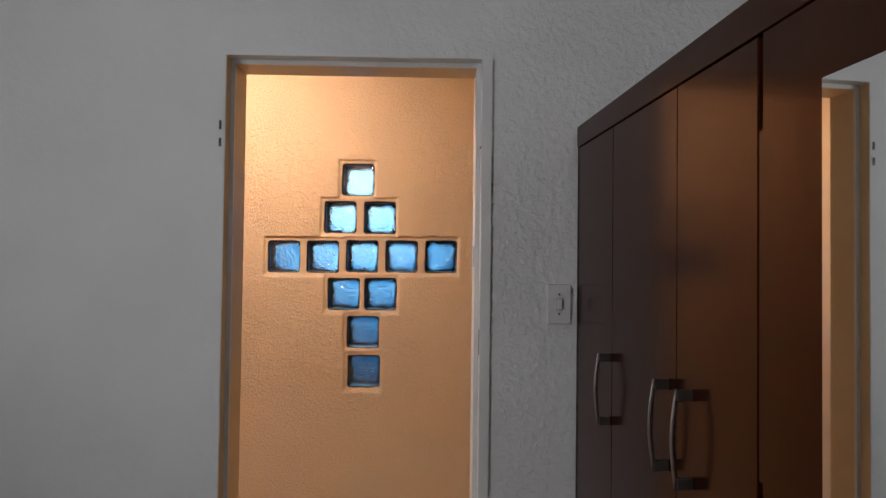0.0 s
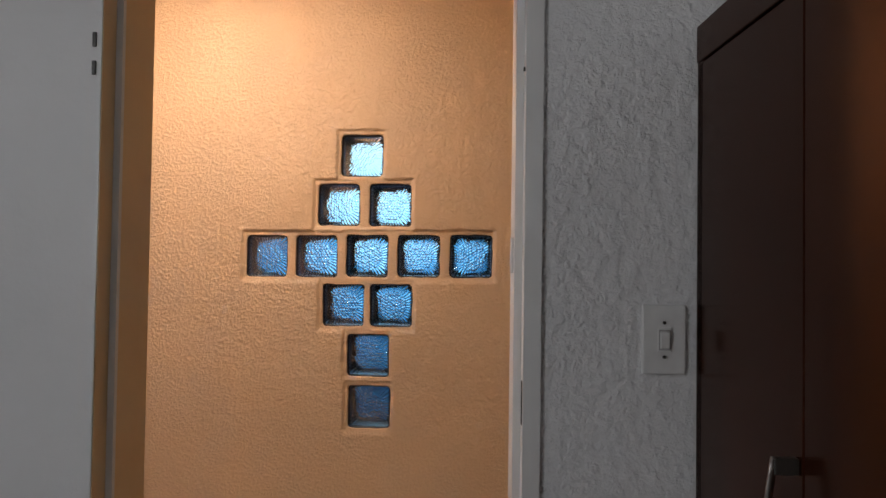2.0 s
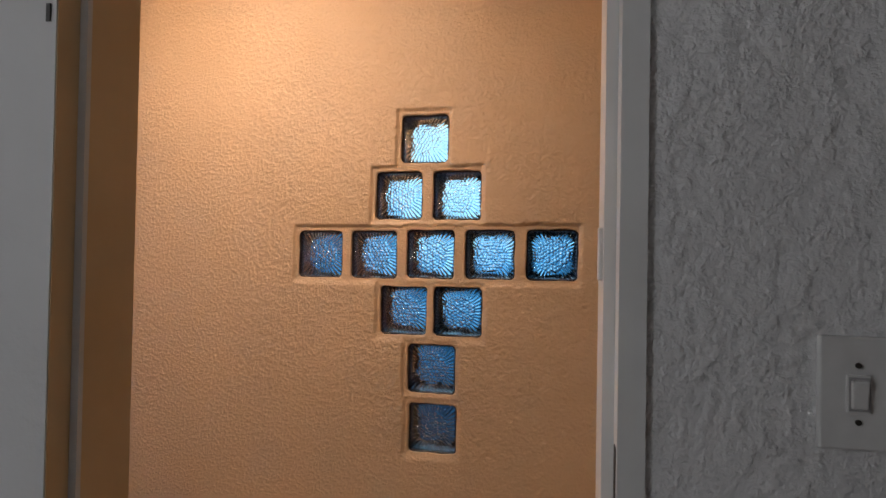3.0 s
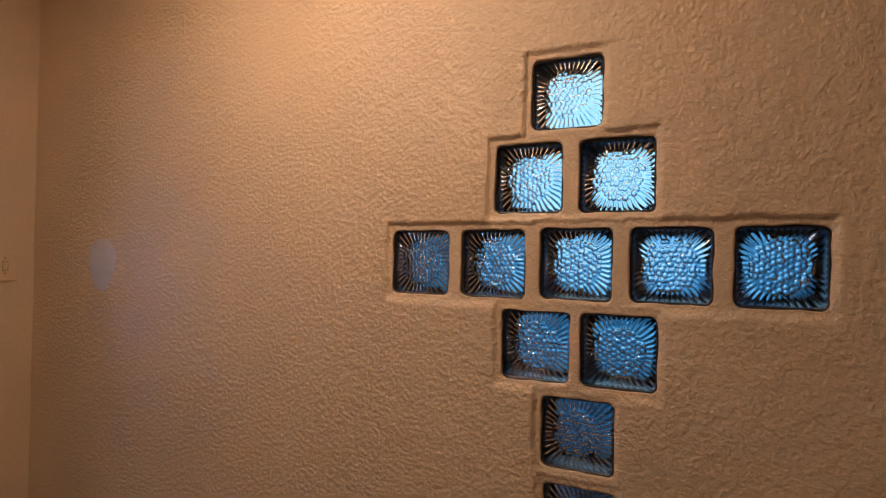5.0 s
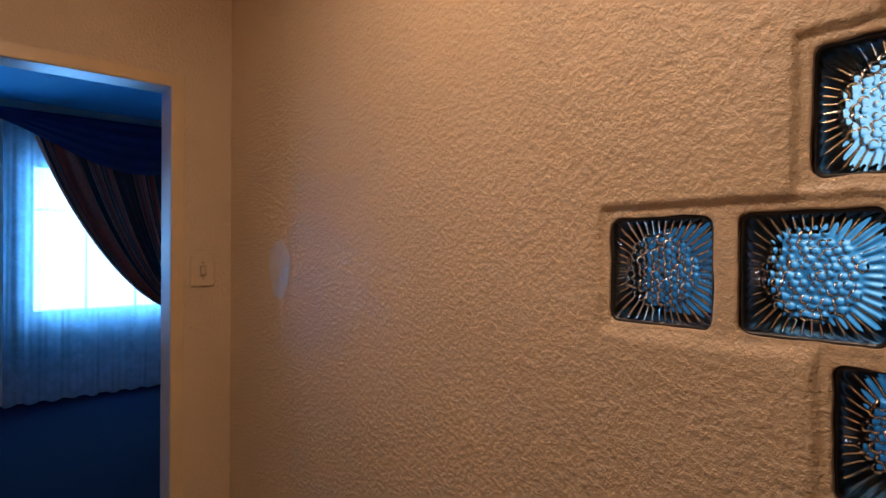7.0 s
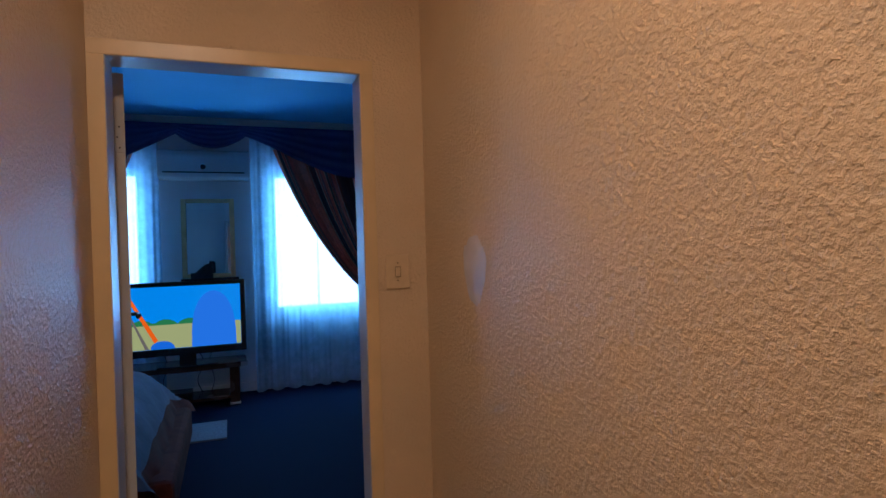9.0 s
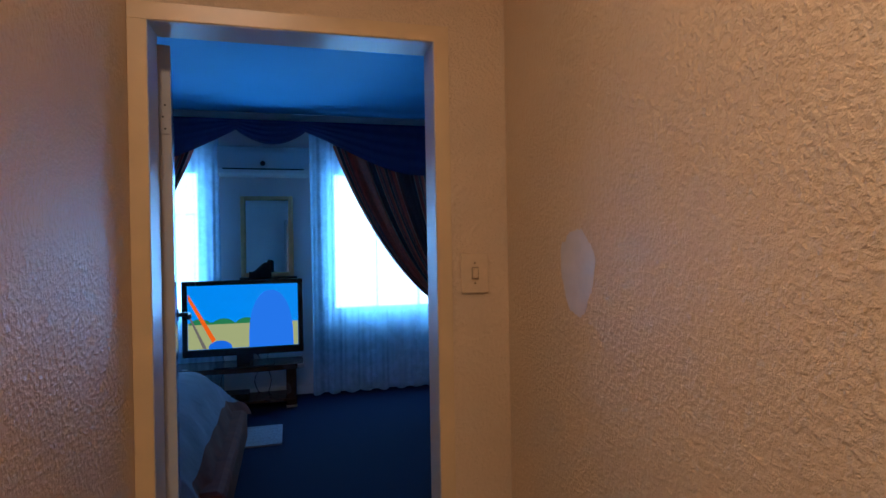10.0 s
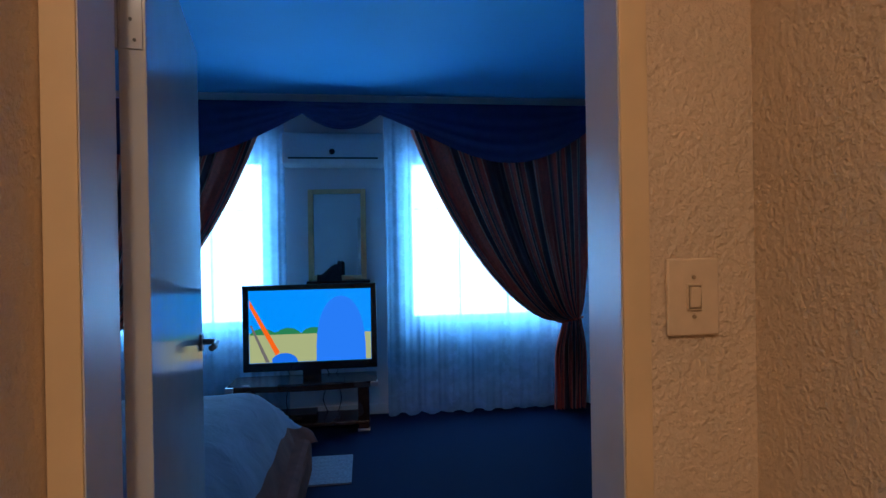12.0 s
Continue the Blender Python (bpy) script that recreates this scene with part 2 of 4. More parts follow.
def shared(name, me, parent, m=None, label=""):
    ob = new(name, me)
    ob.parent = parent
    if m is not None:
        ob.matrix_basis = m
    if label:
        tagged(ob, label)
    return ob


def thing(name, place, label, category, rz=0, group="", kind=""):
    ob = new(name)
    ob.matrix_basis = pose(*place, 0, 0, rz)
    return tagged(ob, label, category, group, kind)


def single(name, bm, material, label, category, kind="", smooth=False):
    return tagged(new(name, finish(bm, name, material, smooth)), label, category, "", kind)


def box(bm, x0, x1, y0, y1, z0, z1, bevel=0.0, seg=2):
    r = bmesh.ops.create_cube(bm, size=1)
    vs = r["verts"]
    bmesh.ops.transform(bm, verts=vs, matrix=Matrix.Translation(((x0 + x1) / 2, (y0 + y1) / 2, (z0 + z1) / 2)) @ Matrix.Diagonal((abs(x1 - x0), abs(y1 - y0), abs(z1 - z0), 1)))
    if bevel:
        edges = list({e for v in vs for e in v.link_edges})
        bmesh.ops.bevel(bm, geom=edges, offset=bevel, segments=seg, profile=0.5, affect="EDGES")
    return bm


def boxes(*items, bevel=0.0):
    bm = bmesh.new()
    for it in items:
        box(bm, *it, bevel=bevel)
    return bm


def tube(bm, points, r, sides=10, flat=1.0):
    """A rod along points, closed at its ends."""
    pts = [Vector(p) for p in points]
    rings = []
    for i, p in enumerate(pts):
        d = (pts[min(i + 1, len(pts) - 1)] - pts[max(i - 1, 0)]).normalized()
        up = Vector((0, 0, 1)) if abs(d.z) < 0.95 else Vector((0, 1, 0))
        a = d.cross(up).normalized()
        b = d.cross(a).normalized()
        rings.append([bm.verts.new(p + a * r * math.cos(k * 2 * math.pi / sides) + b * r * flat * math.sin(k * 2 * math.pi / sides)) for k in range(sides)])
    for q, w in zip(rings, rings[1:]):
        for k in range(sides):
            bm.faces.new((q[k], q[(k + 1) % sides], w[(k + 1) % sides], w[k]))
    bm.faces.new(rings[0])
    bm.faces.new(rings[-1])
    return bm


def disc(bm, centre, r, depth, axis, sides=20):
    m = Matrix.Translation(centre)
    m = m @ {"x": Matrix.Rotation(math.pi / 2, 4, "Y"), "y": Matrix.Rotation(math.pi / 2, 4, "X"), "z": Matrix.Identity(4)}[axis]
    bmesh.ops.create_cone(bm, cap_ends=True, segments=sides, radius1=r, radius2=r, depth=depth, matrix=m)
    return bm


def sheet(fn, nu, nv, uv=False, thick=0.0):
    """A surface fn(u, v) over the unit square."""
    bm = bmesh.new()
    layer = bm.loops.layers.uv.new("UVMap") if uv else None
    g = [[bm.verts.new(fn(i / nu, j / nv)) for j in range(nv + 1)] for i in range(nu + 1)]
    for i in range(nu):
        for j in range(nv):
            f = bm.faces.new((g[i][j], g[i + 1][j], g[i + 1][j + 1], g[i][j + 1]))
            if uv:
                for lp, (a, b) in zip(f.loops, ((i, j), (i + 1, j), (i + 1, j + 1), (i, j + 1))):
                    lp[layer].uv = (a / nu, b / nv)
    return bm


def cells(bm, us, ws, layers, solid, place):
    """Solid built of the cells of a grid, with faces only where it ends. layers: the depths; solid(u, w, layer) at a cell's middle."""
    nu, nw, nd = len(us) - 1, len(ws) - 1, len(layers) - 1
    full = {(i, j, k) for i in range(nu) for j in range(nw) for k in range(nd)
            if solid((us[i] + us[i + 1]) / 2, (ws[j] + ws[j + 1]) / 2, k)}
    made = {}

    def v(i, j, k):
        if (i, j, k) not in made:
            made[i, j, k] = bm.verts.new(place(us[i], layers[k], ws[j]))
        return made[i, j, k]
    sides = (((-1, 0, 0), ((0, 0, 0), (0, 1, 0), (0, 1, 1), (0, 0, 1))), ((1, 0, 0), ((1, 0, 0), (1, 1, 0), (1, 1, 1), (1, 0, 1))),
             ((0, -1, 0), ((0, 0, 0), (1, 0, 0), (1, 0, 1), (0, 0, 1))), ((0, 1, 0), ((0, 1, 0), (1, 1, 0), (1, 1, 1), (0, 1, 1))),
             ((0, 0, -1), ((0, 0, 0), (1, 0, 0), (1, 1, 0), (0, 1, 0))), ((0, 0, 1), ((0, 0, 1), (1, 0, 1), (1, 1, 1), (0, 1, 1))))
    for i, j, k in sorted(full):
        for (a, b, c), corners in sides:
            if (i + a, j + b, k + c) not in full:
                bm.faces.new([v(i + p, j + q, k + r) for p, q, r in corners])
    return bm


def wall(name, along, lo, hi, near, far, top, holes, material, label):
    """An upright wall along x or y, from z 0 to top, with holes (lo, hi, sill, head) right through it."""
    us = sorted({lo, hi, *[h[0] for h in holes], *[h[1] for h in holes]})
    ws = sorted({0.0, top, *[h[2] for h in holes], *[h[3] for h in holes]})
    bm = bmesh.new()
    cells(bm, us, ws, [near, far], lambda u, w, k: not any(h[0] < u < h[1] and h[2] < w < h[3] for h in holes),
          (lambda u, d, w: (u, d, w)) if along == "x" else (lambda u, d, w: (d, u, w)))
    return single(name, bm, material, label, "wall", "structure")


# ---- structure ----
TOP = 2.74
wall("wall_first_bedroom_door", "x", -2.2, 1.7, 1.585, 1.735, TOP, [(-0.356, 0.5, 0, 2.043)], white_paint, "white textured plaster wall round the bedroom doorway")
wall("wall_first_bedroom_left", "y", -2.6, 1.585, -2.332, -2.2, TOP, [(-1.4, -0.5, 1.27, 2.53)], white_paint, "white plaster side wall with a window")
wall("wall_first_bedroom_back", "x", -2.2, 1.55, -2.75, -2.6, TOP, [], white_paint, "plain white textured plaster wall")
wall("wall_first_bedroom_side", "y", -2.6, 1.585, 1.55, 1.7, TOP, [], white_paint, "plain white plaster wall behind the wardrobe")
wall("wall_hall_side", "x", -2.333, -0.75, 1.737, 1.832, TOP, [], hall_paint, "peach textured plaster wall of the hall")
wall("wall_hall_lining", "x", -0.75, 1.7, 1.737, 1.74, TOP, [(-0.34, 0.454, 0, 2.027)], hall_paint, "peach textured plaster round the doorway")
wall("wall_hall_end", "y", 1.74, 2.84, 1.7, 1.85, TOP, [], hall_paint, "peach textured plaster end wall of the hall")
wall("wall_second_bedroom_door", "y", -0.3, 4.4, -2.49, -2.333, TOP, [(1.838, 2.705, 0, 2.085)], hall_paint, "peach textured plaster wall round the second bedroom doorway")
wall("wall_second_bedroom_lining", "y", -0.3, 4.4, -2.498, -2.492, TOP, [(1.838, 2.705, 0, 2.085)], room_paint, "pale plaster on the bedroom side of the door wall")
wall("wall_second_bedroom_window", "y", -0.45, 4.55, -6.66, -6.5, TOP, [(0.06, 1.44, 0.78, 2.22), (2.64, 4.02, 0.78, 2.22)], room_paint, "pale plaster wall with two windows behind net curtains")
wall("wall_second_bedroom_left", "x", -6.5, -2.5, -0.45, -0.3, TOP, [], room_paint, "pale plaster wall behind the bed")
wall("wall_second_bedroom_right", "x", -6.5, -2.5, 4.4, 4.55, TOP, [], room_paint, "pale plaster side wall of the bedroom")
single("floor_first_bedroom", boxes((-2.332, 1.7, -2.75, 1.66, -0.12, 0)), tile_floor, "brown floor of the bedroom", "floor", "structure")
single("floor_hall", boxes((-2.41, 1.85, 1.66, 2.96, -0.12, 0)), hall_tile, "pale tiled floor of the hall", "floor", "structure")
single("floor_second_bedroom", boxes((-6.66, -2.41, -0.45, 4.55, -0.12, 0)), carpet, "navy blue fitted carpet", "floor", "structure")
single("ceiling_first_bedroom", boxes((-2.33, 1.7, -2.75, 1.735, TOP, TOP + 0.1)), room_paint, "white painted ceiling", "ceiling", "structure")
single("ceiling_hall", boxes((-2.33, 1.85, 1.735, 2.96, TOP, TOP + 0.1)), hall_ceiling, "white painted hall ceiling", "ceiling", "structure")
single("ceiling_second_bedroom", boxes((-6.66, -2.33, -0.45, 4.55, TOP, TOP + 0.1)), ceiling_daylight_blue, "bedroom ceiling with the blue of the daylight put into its colour", "ceiling", "structure")


def cornice(bm, p, q, inward):
    """A coved moulding below the ceiling from p to q."""
    prof = [(0, -0.1), (0.012, -0.1), (0.02, -0.075), (0.045, -0.04), (0.08, -0.018), (0.1, -0.012), (0.1, -0.002), (0, -0.002)]
    ends = [[bm.verts.new((e[0] + inward[0] * a, e[1] + inward[1] * a, TOP + b)) for a, b in prof] for e in (p, q)]
    for k in range(len(prof)):
        bm.faces.new((ends[0][k], ends[0][(k + 1) % 8], ends[1][(k + 1) % 8], ends[1][k]))
    bm.faces.new(ends[0])
    bm.faces.new(ends[1])


cv = bmesh.new()
cornice(cv, (-6.497, -0.3), (-6.497, 4.4), (1, 0))
single("trim_cornice", cv, room_paint, "pale coved plaster cornice under the ceiling", "cornice", "structure")
single("baseboard_second_bedroom", boxes((-6.497, -6.482, -0.29, 4.39, 0.0, 0.09), bevel=0.004), gloss_white, "painted skirting board along the window wall", "skirting board", "structure")

# wall with the glass blocks: a stepped shallow recess holds the blocks in mortar
BLOCKS = [(-0.095, 1.822), (-0.189, 1.618), (0.025, 1.618), (-0.490, 1.402), (-0.280, 1.403), (-0.068, 1.407), (0.145, 1.409), (0.359, 1.411),
          (-0.164, 1.203), (0.034, 1.204), (-0.058, 0.998), (-0.051, 0.788)]
HALF = 0.0875
FACE, MORTAR = 2.849, 2.858
PANEL = (-0.78, 0.62, 0.58, 2.08)
us = {-2.49, 1.85, -0.35, PANEL[0], PANEL[1]}
ws = {0.0, TOP, PANEL[2], PANEL[3]}
for bx, bz in BLOCKS:
    us |= {round(bx - HALF, 4), round(bx + HALF, 4)}
    ws |= {round(bz - HALF, 4), round(bz + HALF, 4)}


def askew(u):
    """The wall leaves the square by a degree towards the second bedroom."""
    return 0.021 * max(0.0, -0.35 - u)


def in_block(u, w):
    return any(abs(u - bx) < HALF and abs(w - bz) < HALF for bx, bz in BLOCKS)


def block_wall(u, w, k):
    if k == 0:
        return not (PANEL[0] < u < PANEL[1] and PANEL[2] < w < PANEL[3])
    return not in_block(u, w)


def ease(a, b, x):
    t = min(1.0, max(0.0, (x - a) / (b - a)))
    return t * t * (3 - 2 * t)


def recess(u, w):
    """Depth of the trowelled recess round the blocks: crisp at the top and left, run out softly at the bottom and right."""
    n = noise.noise(Vector((u * 14, w * 14, 2.0))) * 0.004 + noise.noise(Vector((u * 45, w * 45, 6.0))) * 0.0015
    best = 0.0
    for bx, bz in BLOCKS:
        a, b = u - bx + n, w - bz + n
        if abs(a) < 0.16 and abs(b) < 0.16:
            right = 0.022 if any(abs(bz - qz) < 0.05 and 0.15 < qx - bx < 0.25 for qx, qz in BLOCKS) else 0.0
            f = ease(-HALF - 0.021, -HALF - 0.013, a) * (1 - ease(HALF + right - 0.002, HALF + 0.016 + right, a))
            g = ease(-HALF - 0.03, -HALF - 0.002, b) * (1 - ease(HALF + 0.014, HALF + 0.022, b))
            best = max(best, f * g)
    return best * (MORTAR - FACE)


def rounded(u, w):
    """Mortar smeared over the corners of the openings rounds them off."""
    r = 0.017
    for bx, bz in BLOCKS:
        a, b = u - bx, w - bz
        p, q = abs(a) - HALF + r, abs(b) - HALF + r
        m = max(p, q)
        if min(p, q) > 0 and m < r + 0.012:
            k = m / math.hypot(p, q)
            k += (1 - k) * ease(r, r + 0.012, m)
            return bx + math.copysign(HALF - r + p * k, a), bz + math.copysign(HALF - r + q * k, b)
    return u, w


def panel_point(u, w):
    u, w = rounded(u, w)
    edge = min(u - PANEL[0], PANEL[1] - u, w - PANEL[2], PANEL[3] - w)
    fade = ease(0.0, 0.06, edge)
    lump = noise.noise(Vector((u * 60, w * 60, 0.3))) * 0.0009 + noise.noise(Vector((u * 26, w * 26, 4.3))) * 0.0012
    n = noise.noise_vector(Vector((u * 24, w * 24, 1.0))) * 0.0034
    return (u + n.x * fade, FACE + askew(u) + recess(u, w) + lump * fade * (1 - 0.6 * recess(u, w) / (MORTAR - FACE)), w + n.z * fade)


def fine(values, lo, hi, step):
    """The given stops between lo and hi with even stops of about step between them."""
    stops = sorted({lo, hi, *[v for v in values if lo < v < hi]})
    out = []
    for a, b in zip(stops, stops[1:]):
        k = max(1, round((b - a) / step))
        out += [a + (b - a) * i / k for i in range(k)]
    return out + [hi]


bm = bmesh.new()
cells(bm, sorted(us), sorted(ws), [FACE, 2.9, 2.98], block_wall, lambda u, d, w: (u, d + askew(u), w))
pu, pw = fine(us, PANEL[0], PANEL[1], 0.0048), fine(ws, PANEL[2], PANEL[3], 0.0048)
grid = {}
drop = {}


def front_vert(i, j):
    if (i, j) not in grid:
        grid[i, j] = bm.verts.new(panel_point(pu[i], pw[j]))
    return grid[i, j]


def deep_vert(i, j):
    if (i, j) not in drop:
        v = front_vert(i, j).co
        drop[i, j] = bm.verts.new((v.x, 2.91 + askew(pu[i]), v.z))
    return drop[i, j]


hollow = [[in_block((pu[i] + pu[i + 1]) / 2, (pw[j] + pw[j + 1]) / 2) for j in range(len(pw) - 1)] for i in range(len(pu) - 1)]
relief = []
for i in range(len(pu) - 1):
    for j in range(len(pw) - 1):
        if hollow[i][j]:
            continue
        relief.append(bm.faces.new((front_vert(i, j), front_vert(i + 1, j), front_vert(i + 1, j + 1), front_vert(i, j + 1))))
        for di, dj, p, q in ((-1, 0, (0, 0), (0, 1)), (1, 0, (1, 0), (1, 1)), (0, -1, (0, 0), (1, 0)), (0, 1, (0, 1), (1, 1))):
            if 0 <= i + di < len(hollow) and 0 <= j + dj < len(hollow[0]) and hollow[i + di][j + dj]:
                bm.faces.new((front_vert(i + p[0], j + p[1]), front_vert(i + q[0], j + q[1]), deep_vert(i + q[0], j + q[1]), deep_vert(i + p[0], j + p[1])))
for f in relief:
    f.smooth = True
glass_wall = single("wall_glass_blocks", bm, hall_paint, "peach textured plaster wall with glass blocks set in a cross", "wall", "structure")


def bubbles(seed):
    """Centres and sizes of the pressed bubbles in one pane, on a jittered lattice, in units of the pane's half width."""
    rng = random.Random(seed)
    out = {}
    step = 0.15
    for i in range(-7, 8):
        for j in range(-7, 8):
            x = (i + 0.5 * (j % 2)) * step + rng.uniform(-0.03, 0.03)
            y = j * step * 0.88 + rng.uniform(-0.03, 0.03)
            if math.hypot(x, y) < 0.72:
                out[i, j] = (x, y, rng.choice((0.05, 0.062, 0.074, 0.09)))
    return list(out.values())


def block_relief(u, v, dots, seed):
    """Pressed pattern: bubbles in the middle, rays towards the rim."""
    a, b = u * 2 - 1, v * 2 - 1
    r = math.hypot(a, b)
    ang = math.atan2(b, a)
    rim = max(abs(a), abs(b))
    rays = math.cos(ang * 42 + 0.8 * noise.noise(Vector((a * 3, b * 3, seed))))
    h = 0.0
    for x, y, size in dots:
        d = (a - x) * (a - x) + (b - y) * (b - y)
        if d < size * size:
            h = math.sqrt(1 - d / (size * size)) * size * 0.07
    w = min(1, max(0, (r - 0.7) / 0.1))
    edge = min(1, max(0, (1 - rim) / 0.06))
    return (h + w * rays * 0.0018) * edge


def block_mesh(seed, glass):
    n = 104
    dots = bubbles(int(seed * 10))
    bm = bmesh.new()
    w = HALF - 0.0055
    front = [[bm.verts.new(((i / n * 2 - 1) * w, -block_relief(i / n, j / n, dots, seed), (j / n * 2 - 1) * w)) for j in range(n + 1)] for i in range(n + 1)]
    m = 24
    back = [[bm.verts.new(((i / m * 2 - 1) * w, 0.012 + 0.0012 * math.sin(i * 1.9 + j * 0.4), (j / m * 2 - 1) * w)) for j in range(m + 1)] for i in range(m + 1)]
    for g, k in ((front, n), (back, m)):
        for i in range(k):
            for j in range(k):
                bm.faces.new((g[i][j], g[i + 1][j], g[i + 1][j + 1], g[i][j + 1]))
    return finish(bm, "front_pane", glass, True)


def rim_mesh():
    """Dark coated sides of a block with a rounded lip at the front."""
    bm = bmesh.new()
    rings = []
    for inset, depth in ((-0.003, 0.012), (-0.002, 0.003), (0.003, 0.001), (0.005, 0.003), (0.0055, 0.02), (0.0055, 0.09), (0.02, 0.1)):
        h = HALF - inset
        c = 0.012
        ring = []
        for sx, sz, a0 in ((1, 1, 0), (-1, 1, 90), (-1, -1, 180), (1, -1, 270)):
            for k in range(4):
                t = radians(a0 + k * 30)
                ring.append(bm.verts.new((sx * (h - c) + c * math.cos(t), depth, sz * (h - c) + c * math.sin(t))))
        rings.append(ring)
    for q, w in zip(rings, rings[1:]):
        for k in range(16):
            bm.faces.new((q[k], q[(k + 1) % 16], w[(k + 1) % 16], w[k]))
    return finish(bm, "edge", block_edge, True)


rim = rim_mesh()
panes = [block_mesh(s, block_glass) for s in (1.7, 4.2, 8.8)] + [block_mesh(6.1, frosted_glass)]
bk = bmesh.new()
box(bk, -HALF + 0.01, HALF - 0.01, 0.092, 0.098, -HALF + 0.01, HALF - 0.01)
back_pane = finish(bk, "back_pane", block_glass)
for n, (bx, bz) in enumerate(BLOCKS):
    b = thing("glass_block", (bx, MORTAR + 0.006, bz), "clear pressed glass block with bubbles and rays set in plaster", "glass block", 0, "glass blocks in the hall wall")
    shared("edge", rim, b, None, "dark coated edge")
    shared("front_pane", panes[3 if n == 6 else n % 3], b, pose(0, 0.006, 0, 0, 90 * (n % 4), 0), "pressed clear glass")
    shared("back_pane", back_pane, b)

# glowing panel added behind the glass blocks; its fall-off to near black is painted
backlight = mat("block_backlight", (0, 0, 0), 1.0)
tc = backlight.node_tree.nodes.new("ShaderNodeTexCoord")
sx = backlight.node_tree.nodes.new("ShaderNodeSeparateXYZ")
link(backlight, tc.outputs["Object"], sx.inputs[0])
far = maths(backlight, "POWER", maths(backlight, "ADD", maths(backlight, "POWER", maths(backlight, "ADD", sx.outputs[0], 0.3), 2.0), maths(backlight, "POWER", maths(backlight, "MULTIPLY", maths(backlight, "MINIMUM", maths(backlight, "SUBTRACT", sx.outputs[2], 2.1), 0.0), 1.0), 2.0)), 0.5)
hz = ramp(backlight, maths(backlight, "MULTIPLY", far, 0.5), [(0.0, (0.7, 0.89, 1.0)), (0.2, (0.54, 0.82, 1.0)), (0.36, (0.11, 0.35, 0.6)), (0.55, (0.02, 0.1, 0.2)), (0.9, (0.008, 0.018, 0.035))])
link(backlight, hz.outputs[0], bsdf(backlight).inputs["Emission Color"])
bsdf(backlight).inputs["Emission Strength"].default_value = 1.4
single("backdrop_glow", boxes((-1.6, 1.0, 5.2, 5.22, -0.12, 5.0)), backlight, "added glowing panel beyond the glass blocks, pale blue fading to near black", "sky", "structure")

# unseen dark screens, added so that the outer blocks look into darkness
dark_screen = mat("dark_screen_matte", (0.03, 0.034, 0.04), 0.8)
vary(dark_screen, (0.03, 0.034, 0.04), 0.3, 4)
wall("wall_dark_screen_a", "y", 2.985, 5.3, -1.75, -1.6, 4.0, [], dark_screen, "unseen dark screen added behind the glass blocks")
wall("wall_dark_screen_b", "y", 2.985, 5.3, 1.0, 1.15, 4.0, [], dark_screen, "unseen dark screen added behind the glass blocks")
single("ground_dark_screen", boxes((-1.75, 1.15, 2.985, 5.3, -0.15, 0.0)), dark_screen, "unseen dark sheet added below the glowing panel", "ground", "structure")

# ---- doorway of the first bedroom: steel frame, leaf taken off ----
d1 = thing("door_1", (0, 0, 0), "white enamelled steel door frame without a leaf", "door frame", 0, "", "structure")
part("hinge_jamb", boxes((-0.3555, -0.3535, 1.583, 1.625, 0, 2.04), (-0.3555, -0.338, 1.625, 1.634, 0, 2.025)), gloss_white, d1)
part("rebate", boxes((-0.3535, -0.3515, 1.585, 1.6245, 0, 2.038)), peach_enamel, d1, "peach painted rebate")
part("reveal", boxes((-0.3555, -0.3385, 1.634, 1.738, 0, 2.025)), peach_enamel, d1, "peach painted reveal")
part("lock_jamb", boxes((0.467, 0.499, 1.577, 1.625, 0, 2.04), (0.452, 0.499, 1.625, 1.736, 0, 2.025), (0.452, 0.456, 1.736, 1.741, 0, 2.025)), gloss_white, d1)
part("head", boxes((-0.3555, 0.499, 1.583, 1.625, 2.04, 2.0425), (-0.3555, 0.499, 1.625, 1.634, 2.025, 2.0425)), gloss_white, d1)
part("head_reveal", boxes((-0.3385, 0.452, 1.634, 1.736, 2.0255, 2.0425)), peach_enamel, d1, "peach painted underside of the head")
part("hinge_slot", boxes((-0.372, -0.365, 1.582, 1.586, 1.80, 1.828), (-0.372, -0.365, 1.582, 1.586, 1.745, 1.772)), screw_dark, d1, "dark hinge slot")
part("strike_plate", boxes((0.4655, 0.468, 1.59, 1.605, 1.09, 1.17), bevel=0.0005), screw_dark, d1, "dark slot of the lock keep")
part("latch_keep", boxes((0.446, 0.453, 1.645, 1.66, 1.37, 1.44), bevel=0.002), plastic_white, d1, "white keep plate")
part("screw", disc(bmesh.new(), (0.4655, 1.6, 1.757), 0.004, 0.004, "x", 10), screw_dark, d1)

# window of the first bedroom
w1 = thing("window_1", (-2.29, -0.95, 1.27), "white framed window of the first bedroom", "window", 0, "", "structure")
part("window_frame", boxes((-0.03, 0.03, -0.45, 0.45, 0, 0.05), (-0.03, 0.03, -0.45, 0.45, 1.21, 1.26), (-0.03, 0.03, -0.45, -0.4, 0.05, 1.21), (-0.03, 0.03, 0.4, 0.45, 0.05, 1.21), (-0.03, 0.03, -0.025, 0.025, 0.05, 1.21)), gloss_white, w1)


